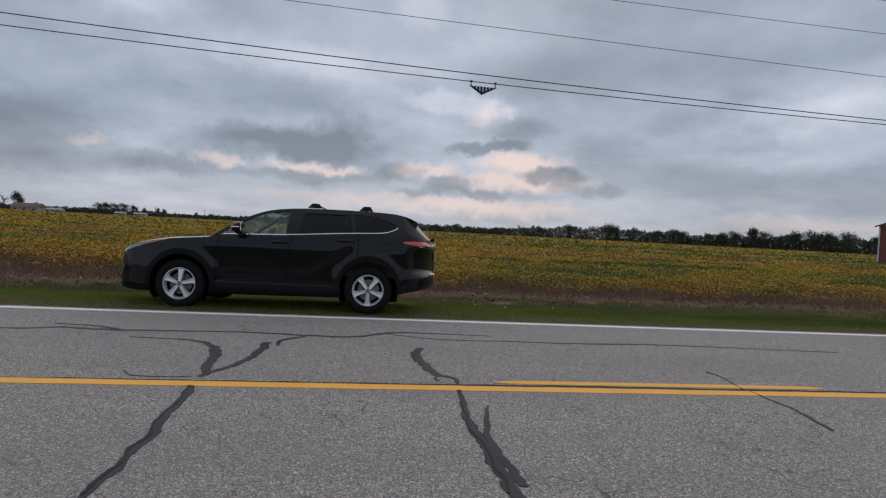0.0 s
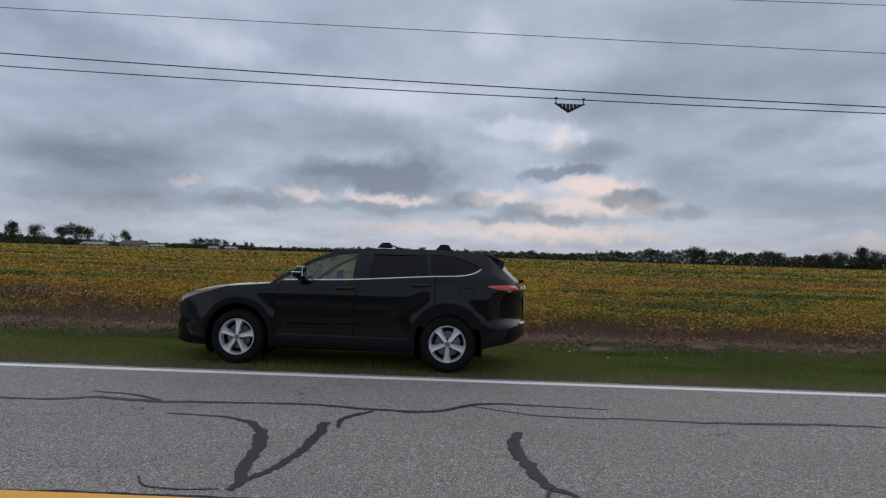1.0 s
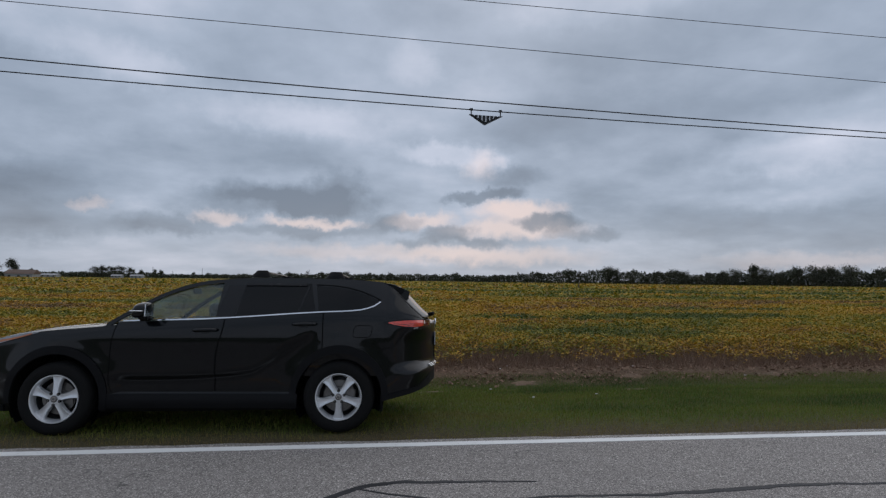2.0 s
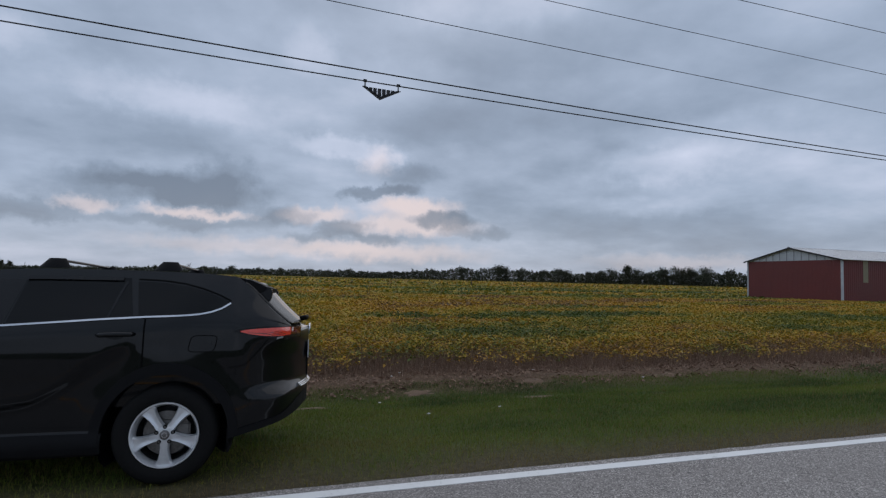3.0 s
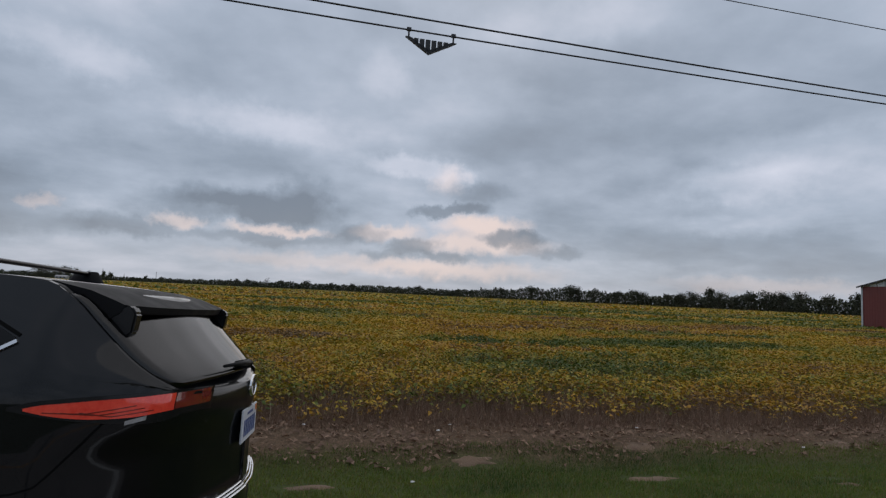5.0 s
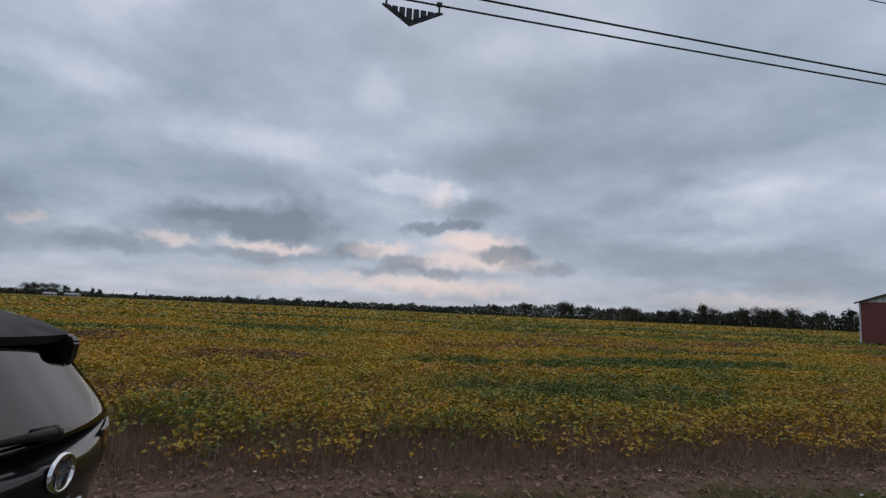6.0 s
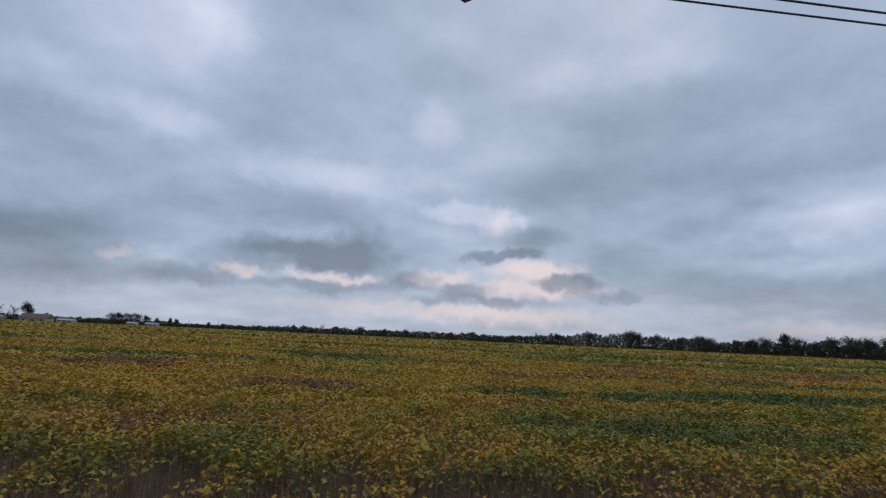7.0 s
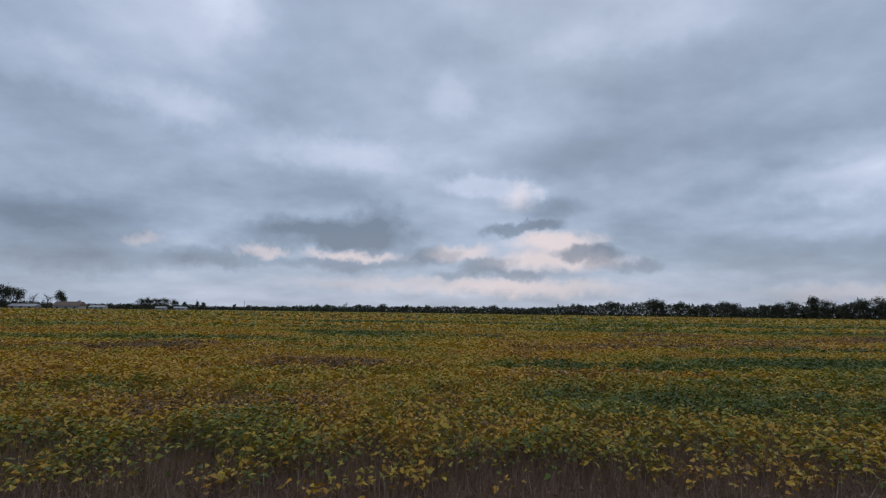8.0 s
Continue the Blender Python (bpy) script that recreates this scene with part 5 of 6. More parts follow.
def build_tail(car):
    # tailgate spoiler, a wing with drooping sides
    rows_top = []
    bm = bmesh.new()
    n = 24
    for k in range(n + 1):
        c = -1 + 2 * k / n
        w = 0.70
        front_z = curve_at(0.40, RAIL_X, RAIL_Z) + 0.004 * (1 - abs(c) ** 3.2) + 0.004
        tip_x = 0.675 + 0.055 * (1 - c * c)
        tip_z = 1.482 - 0.008 * (1 - abs(c) ** 3)
        y = w * c * 1.0
        sect = [(0.40, front_z), (0.55, front_z - 0.022 - 0.012 * abs(c) ** 3), (tip_x - 0.03, tip_z + 0.014), (tip_x, tip_z), (tip_x - 0.012, tip_z - 0.030), (tip_x - 0.10, tip_z - 0.045 - 0.045 * abs(c) ** 6), (0.53, front_z - 0.085)]
        rows_top.append([bm.verts.new((x, y, z)) for x, z in sect])
    for a, b in zip(rows_top, rows_top[1:]):
        for i in range(len(a)):
            j = (i + 1) % len(a)
            bm.faces.new((a[i], b[i], b[j], a[j]))
    bm.faces.new(rows_top[0]), bm.faces.new(rows_top[-1][::-1])
    sp = part("spoiler", bm, TRIM, car, "black roof spoiler over the rear window", True)
    sp.data.set_sharp_from_angle(angle=radians(30))
    for sd in (-1, 1):
        bm = bmesh.new()
        vs = [bm.verts.new((x, sd * y, z)) for y in (0.635, 0.695) for x, z in ((0.48, 1.50), (0.70, 1.478), (0.722, 1.45), (0.712, 1.375), (0.675, 1.335), (0.60, 1.40))]
        bm.faces.new(vs[:6]), bm.faces.new(vs[6:][::-1])
        for i in range(6):
            j = (i + 1) % 6
            bm.faces.new((vs[i], vs[6 + i], vs[6 + j], vs[j]))
        bmesh.ops.bevel(bm, geom=list(bm.edges), offset=0.008, segments=2, affect="EDGES")
        part("spoiler_fin", bm, DARK_TRIM, sp, "gloss black side fin")
    # wiper
    bm = bmesh.new()
    tube(bm, [(0.985, -0.36, 1.225), (1.018, -0.15, 1.222), (1.02, -0.03, 1.215)], [0.007, 0.012, 0.018], 8)
    tube(bm, [(1.02, 0.0, 1.210), (0.95, 0.0, 1.195)], 0.024, 12)
    tube(bm, [(1.02, -0.03, 1.215), (1.02, 0.0, 1.210)], 0.018, 8)
    part("rear_wiper", bm, TRIM, car, "black rear wiper at rest", True)
    # tailgate ledge, badge, plate, step strip
    bm = bmesh.new()
    n = 40
    ring = []
    for k in range(n):
        a = k * math.tau / n
        ring.append([bm.verts.new((1.043 + dx, 0.068 * rr * math.cos(a), 1.10 + 0.055 * rr * math.sin(a))) for rr, dx in ((1.0, 0.0), (0.97, 0.010), (0.86, 0.010), (0.83, 0.0))])
    for k in range(n):
        a, b = ring[k], ring[(k + 1) % n]
        for i in range(3):
            bm.faces.new((a[i], b[i], b[i + 1], a[i + 1]))
    bd = part("badge", bm, CHROME, car, "oval chrome badge", True)
    bm = bmesh.new()
    for w, h in ((0.036, 0.05), (0.05, 0.022)):
        for k in range(24):
            a, b = k * math.tau / 24, (k + 1) * math.tau / 24
            zc = 1.10 + (0.0 if w < 0.04 else 0.018)
            q = [(w * rr * math.cos(t), zc + h * rr * math.sin(t)) for t, rr in ((a, 1), (b, 1), (b, 0.8), (a, 0.8))]
            vs = [bm.verts.new((1.051, y, z)) for y, z in q] + [bm.verts.new((1.040, y, z)) for y, z in q]
            for f in ((0, 1, 2, 3), (0, 4, 5, 1), (2, 6, 7, 3)):
                bm.faces.new([vs[i] for i in f])
    part("badge_ring", bm, CHROME, bd)
    bm = bmesh.new()
    box(bm, 1.034, 1.043, -0.155, 0.155, 0.835, 0.995)
    bmesh.ops.bevel(bm, geom=list(bm.edges), offset=0.003, segments=2, affect="EDGES")
    pl = part("number_plate", bm, PLATE_WHITE, car, "white plate with blue bars and an orange corner")
    for k in range(6):
        bm = bmesh.new()
        y = -0.105 + 0.042 * k
        box(bm, 1.0432, 1.0445, y - 0.014, y + 0.014, 0.862, 0.942)
        part("plate_bar", bm, PLATE_BLUE, pl)
    bm = bmesh.new()
    box(bm, 1.0432, 1.0445, -0.06, 0.06, 0.960, 0.973)
    part("plate_bar", bm, PLATE_BLUE, pl)
    bm = bmesh.new()
    box(bm, 1.0432, 1.0445, 0.115, 0.148, 0.956, 0.986)
    part("plate_sticker", bm, PLATE_ORANGE, pl)
    bm = bmesh.new()
    for k in range(3):
        across = [-0.46 + 0.92 * q / 16 for q in range(17)]
        tube(bm, [(float(np.interp(abs(y), HALF_Y[:8:-1], HALF_X[:8:-1])) + 0.012 * k - 0.006, y, 0.640 - 0.010 * k) for y in across], 0.006, 6)
    part("step_strip", bm, CHROME, car, "ribbed bright strip on the bumper top")


def build_rack(car):
    rail = lambda x: curve_at(x, RAIL_X, RAIL_Z)
    for x0 in (-0.935, -0.115):
        z0 = rail(x0) + 0.02
        bar = part("rack_bar", (lambda bm: (tube(bm, [(x0 + 0.02, 0.60 * c, z0 + 0.052 + 0.004 * (1 - c * c)) for c in [-1 + k / 8 for k in range(17)]], 0.022, 10), bm)[1])(bmesh.new()), DARK_TRIM, car, "black roof rack crossbar", True)
        for v in bar.data.vertices:
            v.co.z = z0 + 0.052 + (v.co.z - z0 - 0.052) * 0.55
        for sd in (-1, 1):
            bm = bmesh.new()
            lo, hi = [], []
            for k in range(16):
                a = k * math.tau / 16
                lo.append(bm.verts.new((x0 + 0.112 * math.cos(a), sd * (0.60 + 0.05 * math.sin(a)), z0 - 0.014 + 0.012 * (0.5 - 0.5 * math.sin(a)))))
                hi.append(bm.verts.new((x0 + 0.012 + 0.052 * math.cos(a), sd * (0.59 + 0.03 * math.sin(a)), z0 + 0.066)))
            mid = [bm.verts.new(l.co.lerp(h.co, 0.86) + Vector((0, 0, 0.008))) for l, h in zip(lo, hi)]
            for p, q in ((lo, mid), (mid, hi)):
                for k in range(16):
                    bm.faces.new((p[k], p[(k + 1) % 16], q[(k + 1) % 16], q[k]))
            bm.faces.new(hi)
            part("rack_foot", bm, TRIM, bar, "black moulded rack foot", True)


def build_mirrors(car):
    for sd in (-1, 1):
        bm = bmesh.new()
        bmesh.ops.create_uvsphere(bm, u_segments=20, v_segments=12, radius=1)
        for v in bm.verts:
            x, y, z = v.co
            k = math.copysign(abs(x) ** 0.7, x), math.copysign(abs(y) ** 0.75, y), math.copysign(abs(z) ** 0.7, z)
            v.co = Vector((-1.985 + 0.075 * k[0] + 0.02 * k[2], sd * (1.055 + 0.115 * k[1]), 1.235 + 0.078 * k[2] - 0.01 * k[1]))
        mr = part("door_mirror", bm, CAR_PAINT, car, "glossy black door mirror", True)
        bm = bmesh.new()
        vs = box(bm, -2.03, -1.93, *sorted((sd * 0.90, sd * 1.06)), 1.125, 1.185)
        bmesh.ops.bevel(bm, geom=list(bm.edges), offset=0.018, segments=2, affect="EDGES")
        part("mirror_arm", bm, DARK_TRIM, mr, "", True)
        bm = bmesh.new()
        box(bm, -2.062, -1.93, *sorted((sd * 0.98, sd * 1.176)), 1.222, 1.234)
        bmesh.ops.bevel(bm, geom=list(bm.edges), offset=0.004, segments=1, affect="EDGES")
        part("mirror_strip", bm, CHROME, mr, "thin bright strip")
        bm = bmesh.new()
        box(bm, -1.925, -1.915, *sorted((sd * 0.97, sd * 1.14)), 1.175, 1.295)
        part("mirror_glass", bm, CHROME, mr)


def build_inside(car):
    bm = bmesh.new()
    rows = []
    for x, z in ((-2.5, 1.10), (-2.25, 1.10), (-2.05, 1.09), (-1.95, 1.04), (-1.92, 0.85), (-2.0, 0.5)):
        rows.append([bm.verts.new((x - 0.12 * (1 - c * c), 0.80 * c, z)) for c in [-1 + k / 6 for k in range(13)]])
    for a, b in zip(rows, rows[1:]):
        for i in range(12):
            bm.faces.new((a[i], b[i], b[i + 1], a[i + 1]))
    part("dashboard", bm, CABIN, car, "dark dashboard", True)
    bm = bmesh.new()
    m = Matrix.Translation((-1.72, -0.38, 0.98)) @ Matrix.Rotation(radians(-65), 4, "Y")
    tube(bm, [m @ Vector((0.185 * math.cos(k * math.tau / 28), 0.185 * math.sin(k * math.tau / 28), 0)) for k in range(29)], 0.016, 8)
    tube(bm, [m @ Vector((0, -0.18, 0)), m @ Vector((0, 0.18, 0))], 0.02, 6)
    tube(bm, [m @ Vector((0, 0, 0)), m @ Vector((0.0, 0, -0.3))], 0.04, 8)
    part("steering_wheel", bm, CABIN, car, "dark steering wheel", True)

    def seat(x, y, ma):
        s = new("car_seat")
        s.parent = car
        for nm, (a, b, c, d, e, f), lean in (("cushion", (-0.50, 0.05, -0.24, 0.24, 0.52, 0.68), 0), ("backrest", (-0.02, 0.12, -0.23, 0.23, 0.64, 1.20), 14), ("headrest", (0.05, 0.15, -0.13, 0.13, 1.22, 1.40), 10)):
            bm = bmesh.new()
            box(bm, a, b, c, d, e, f, Matrix.Translation((x, y, 0)) @ Matrix.Translation((0, 0, 0.6)) @ Matrix.Rotation(radians(lean), 4, "Y") @ Matrix.Translation((0, 0, -0.6)))
            bmesh.ops.bevel(bm, geom=list(bm.edges), offset=0.04, segments=3, affect="EDGES")
            part(nm, bm, ma, s, "", True)

    for y in (-0.38, 0.38):
        seat(-1.25, y, SEAT), seat(-0.35, y, CABIN)
    bm = bmesh.new()
    box(bm, -1.86, -1.84, -0.12, 0.12, 1.42, 1.49)
    bmesh.ops.bevel(bm, geom=list(bm.edges), offset=0.008, segments=2, affect="EDGES")
    part("rear_view_mirror", bm, CABIN, car)


def build_car():
    car = new("car")
    # the verge falls away from the road, and the car leans with it
    car.matrix_world = Matrix.Translation((0, 4.05, 0)) @ Matrix.Rotation(radians(-2.6), 4, "X") @ Matrix.Translation((0, CAR_Y - 4.05, 0))
    tagged(car, "black midsize SUV with silver wheels parked on the grass verge", "car")
    build_body(car)
    build_cabin_shell(car)
    build_windows(car)
    build_doors(car)
    build_arches(car)
    for sd in (-1, 1):
        build_wheel(car, 0.0, sd * 0.935, 0.352, sd, math.pi)
        build_wheel(car, -2.85, sd * 0.935, 0.332, sd, 0.06)
    build_lamps(car)
    build_tail(car)
    build_rack(car)
    build_mirrors(car)
    build_inside(car)


build_car()

# ---- barn, wires, far trees ----
def build_barn():
    """Steel-clad pole barn, gable end towards the road."""
    gable_w, length, eave, ridge, base = 11.6, 22.0, 4.58, 6.0, -0.3
    corner = Vector((54.60, 54.90, 0))
    turn = ROAD_TURN - math.pi / 2
    barn = new("barn")
    barn.matrix_world = Matrix.Translation(corner) @ Matrix.Rotation(turn, 4, "Z")
    tagged(barn, "red steel farm barn with white gable beside the field", "barn")
    W, D = gable_w, length

    def ribbed(name, x0, x1, y0, y1, z0, z1, ma, topfn=None, label=""):
        """An upright sheet with ribs every 0.3 m, running from (x0, y0) to (x1, y1)."""
        bm = bmesh.new()
        L = math.hypot(x1 - x0, y1 - y0)
        ux, uy = (x1 - x0) / L, (y1 - y0) / L
        nx, ny = uy, -ux
        us, k = [], 0
        while k * 0.3 < L - 0.05:
            for o, d in ((0.0, 0.0), (0.24, 0.0), (0.255, 0.02), (0.285, 0.02)):
                if k * 0.3 + o < L:
                    us.append((k * 0.3 + o, d))
            k += 1
        us.append((L, 0.0))
        rows = []
        for u, d in us:
            t = topfn(u) if topfn else z1
            rows.append([bm.verts.new((x0 + ux * u + nx * d, y0 + uy * u + ny * d, z)) for z in (z0, max(t, z0 + 0.01))])
        for a, b in zip(rows, rows[1:]):
            bm.faces.new((a[0], b[0], b[1], a[1]))
        ob = part(name, bm, ma, barn, label)
        so = ob.modifiers.new("thick", "SOLIDIFY")
        so.thickness, so.offset = 0.03, 0
        return ob

    peak = lambda u: eave + (ridge - eave) * (1 - abs(2 * u / W - 1))
    wall_top = eave - 0.05
    ribbed("gable_wall", 0, W, 0, 0, base, wall_top, BARN_RED, label="dark red ribbed steel end wall")
    ribbed("gable_panel", 0, W, -0.03, -0.03, eave - 0.05, ridge, BARN_WHITE, peak, "white ribbed steel gable")
    ribbed("side_wall", W, W, 0, D, base, eave, BARN_RED)
    ribbed("side_wall", 0, 0, D, 0, base, eave, BARN_RED)
    ribbed("gable_wall", W, 0, D, D, base, eave, BARN_RED)
    ribbed("gable_panel", W, 0, D + 0.03, D + 0.03, eave - 0.05, ridge, BARN_WHITE, peak)
    # grey strips that draw the shade along the gable's sheet laps
    for k in range(1, 13):
        x = W * k / 13
        bm = bmesh.new()
        box(bm, x - 0.045, x + 0.045, -0.075, -0.052, eave - 0.04, peak(x) - 0.12)
        part("gable_lap_shade", bm, LAP_SHADE, barn)
    for y in (3.0 + 6.0 * k for k in range(3)):
        bm = bmesh.new()
        box(bm, W + 0.022, W + 0.05, y, y + 0.75, 2.2, eave - 0.02)
        part("translucent_panel", bm, SKYLIGHT, barn, "yellowed translucent wall strip")
    for x in (0, W):
        for y in (0, D):
            bm = bmesh.new()
            sx, sy = (1 if x else -1), (1 if y else -1)
            box(bm, *sorted((x - sx * 0.13, x + sx * 0.05)), *sorted((y - sy * 0.13, y + sy * 0.05)), base, eave)
            part("corner_trim", bm, BARN_WHITE, barn, "white corner trim")
    for side in (0, 1):
        bm = bmesh.new()
        m = 70
        rows = []
        for k in range(m + 1):
            y = -0.3 + (D + 0.6) * k / m
            for o, d in ((0, 0.0), (0.25, 0.0), (0.262, 0.022), (0.29, 0.022)):
                yy = y + o * (D + 0.6) / m / 0.3
                if k == m and o:
                    continue
                x_e = -0.35 if side == 0 else W + 0.35
                z_e = eave - 0.10
                rows.append([bm.verts.new((x_e, yy, z_e + d + 0.06)), bm.verts.new((W / 2, yy, ridge + d + 0.06))])
        for a, b in zip(rows, rows[1:]):
            bm.faces.new((a[0], b[0], b[1], a[1]))
        r = part("roof_slope", bm, ROOF_STEEL, barn, "grey galvanised ribbed roof")
        so = r.modifiers.new("thick", "SOLIDIFY")
        so.thickness, so.offset = 0.05, -1
        for yf in (-0.32, D + 0.28):
            bm = bmesh.new()
            x_e = -0.35 if side == 0 else W + 0.35
            vs = [bm.verts.new(v) for yy in (yf, yf + 0.04) for v in ((x_e, yy, eave - 0.22), (W / 2, yy, ridge - 0.12), (W / 2, yy, ridge + 0.05), (x_e, yy, eave - 0.05))]
            for f in ((0, 1, 2, 3), (7, 6, 5, 4), (0, 4, 5, 1), (1, 5, 6, 2), (2, 6, 7, 3), (3, 7, 4, 0)):
                bm.faces.new([vs[i] for i in f])
            part("rake_trim", bm, BLACK_STEEL, barn, "dark rake trim")
    bm = bmesh.new()
    vs = [bm.verts.new((W / 2 + a, y, ridge + b)) for y in (-0.33, D + 0.33) for a, b in ((-0.25, 0.02), (0, 0.13), (0.25, 0.02))]
    bm.faces.new((vs[0], vs[3], vs[4], vs[1])), bm.faces.new((vs[1], vs[4], vs[5], vs[2]))
    part("ridge_cap", bm, BARN_WHITE, barn)


def wire(name, y0, slope_y, z0, slope_z, radius, sag, label):
    bm = bmesh.new()
    pts = []
    for k in range(61):
        x = -32 + 1.6 * k
        pts.append((x, y0 + slope_y * x, z0 + slope_z * x + sag * ((x - 4) / 20) ** 2))
    tube(bm, pts, radius, 6)
    return tagged(part(name, bm, CABLE, None, smooth=True), label, "cable", "overhead lines along the road")


def build_wires():
    wire("overhead_cable", 8.907, 0.0595, 5.283, -0.0288, 0.012, 0.30, "black overhead telephone cable")
    wire("overhead_cable", 8.853, 0.0617, 5.063, -0.0212, 0.011, 0.284, "black overhead cable carrying a slack bracket")
    wire("power_line", 9.34, 0.0436, 6.64, -0.034, 0.007, 0.05, "thin bare overhead power line")
    wire("power_line", 10.2, 0.055, 8.05, -0.018, 0.007, 0.05, "thin bare overhead power line")
    wire("power_line", 9.0, 0.055, 8.15, 0.0, 0.007, 0.05, "thin bare overhead power line")
    wire("power_line", 7.9, 0.055, 8.1, 0.005, 0.007, 0.05, "thin bare overhead power line")


def build_bracket():
    """Triangular slotted bracket that stores slack cable, hung from the lower cable."""
    a, b = Vector((1.90, 8.972, 4.93)), Vector((2.52, 9.010, 4.918))
    u = (b - a).normalized()
    th = Vector((-u.y, u.x, 0)) * 0.02
    ob = new("cable_slack_bracket")
    ob.location = (a + b) / 2 + Vector((0, 0, 0.2))
    tagged(ob, "black triangular slotted bracket hanging from the overhead cable", "cable bracket")
    base = ob.location.copy()
    L = (b - a).length
    mid = L * 0.455
    depth = 0.205

    def at(x, z, side):
        return a + u * x + Vector((0, 0, -z)) + th * side - base

    def plate(pts, name, label=""):
        bm = bmesh.new()
        f0 = [bm.verts.new(at(x, z, -1)) for x, z in pts]
        f1 = [bm.verts.new(at(x, z, 1)) for x, z in pts]
        bm.faces.new(f0), bm.faces.new(f1[::-1])
        for i in range(len(pts)):
            j = (i + 1) % len(pts)
            bm.faces.new((f0[i], f1[i], f1[j], f0[j]))
        part(name, bm, BLACK_STEEL, ob, label)

    lower = lambda x: depth * (x + 0.035) / (mid + 0.035) if x < mid else depth * (L + 0.035 - x) / (L + 0.035 - mid)
    # rim along both lower edges
    rim = 0.035
    plate([(-0.035, 0), (mid, depth), (mid, depth - 0.055), (0.03, 0)], "lower_rim")
    plate([(L + 0.035, 0), (L - 0.03, 0), (mid, depth - 0.055), (mid, depth)], "lower_rim")
    # solid bars between the slots
    edges = [-0.01 + (L + 0.02) * k / 8 for k in range(9)]
    for x0, x1 in zip(edges, edges[1:]):
        g = 0.0085
        plate([(x0 + g, 0.008), (x1 - g, 0.008), (x1 - g, max(0.012, lower(x1 - g) - 0.01)), (x0 + g, max(0.012, lower(x0 + g) - 0.01))], "bar")
    for x in (0.01, L - 0.01):
        bm = bmesh.new()
        p = at(x, 0, 0)
        tube(bm, [p + Vector((0, 0, -0.02)), p + Vector((0, 0, 0.105))], 0.012, 8)
        box(bm, p.x - 0.03, p.x + 0.03, p.y - 0.02, p.y + 0.02, p.z + 0.085, p.z + 0.125)
        part("hanger_clamp", bm, BLACK_STEEL, ob, "black clamp gripping the cable")


def az_place(az, dist, z=FIELD_Z):
    a = radians(az)
    return Vector((2.0 + dist * math.sin(a), 4.6 + dist * math.cos(a), z))


def tree_mesh(rng, height, spread, seed, bare=False):
    """Trunk with limbs, and a crown of many small leaf clumps."""
    bm = bmesh.new()
    tube(bm, [(0, 0, -0.3), (0.1, 0, height * 0.25), (0.15, 0.1, height * 0.55), (0.1, 0, height * 0.9)], [height * 0.03, height * 0.024, height * 0.015, height * 0.004], 7)
    tips = []
    for k in range(13 if bare else 9):
        z0 = height * (0.25 + 0.5 * rng.rand())
        a = rng.rand() * math.tau
        r = spread * (0.45 + 0.5 * rng.rand()) * (0.6 if z0 > 0.6 * height else 1)
        z1 = min(height * 0.98, z0 + height * (0.18 + 0.25 * rng.rand()))
        mid = (0.4 * r * math.cos(a), 0.4 * r * math.sin(a), z0 + 0.45 * (z1 - z0))
        end = (r * math.cos(a), r * math.sin(a), z1)
        tube(bm, [(0.1, 0, z0), mid, end], [height * 0.012, height * 0.008, height * 0.002], 5)
        tips.append(end)
        if bare:
            for q in range(3):
                e2 = (end[0] + (rng.rand() - 0.5) * spread * 0.7, end[1] + (rng.rand() - 0.5) * spread * 0.7, end[2] + height * 0.12 * rng.rand())
                tube(bm, [mid, e2], [height * 0.006, height * 0.0015], 4)
    trunk = finish("trunk", bm, BARK)
    n = 90 if bare else 2300
    blobs = np.array(tips + [(0.1, 0, height * 0.85), (0, 0, height * 0.6), (spread * 0.3, 0, height * 0.3), (-spread * 0.4, 0.2, height * 0.25), (0, -spread * 0.4, height * 0.12)])
    c = blobs[rng.randint(0, len(blobs), n)]
    off = rng.randn(n, 3) * np.array([spread * 0.24, spread * 0.24, height * 0.085])
    pos = c + off
    pos[:, 2] = np.maximum(pos[:, 2], height * 0.02)
    L = height * (0.03 + 0.045 * rng.rand(n)) * (0.8 if bare else 1)
    crown = quads_mesh("crown", leaf_quads(rng, pos, L, L * 0.8, 1.4, 0.5), WOODS, np.clip(0.25 + 0.5 * rng.rand(n), 0, 1))
    return trunk, crown


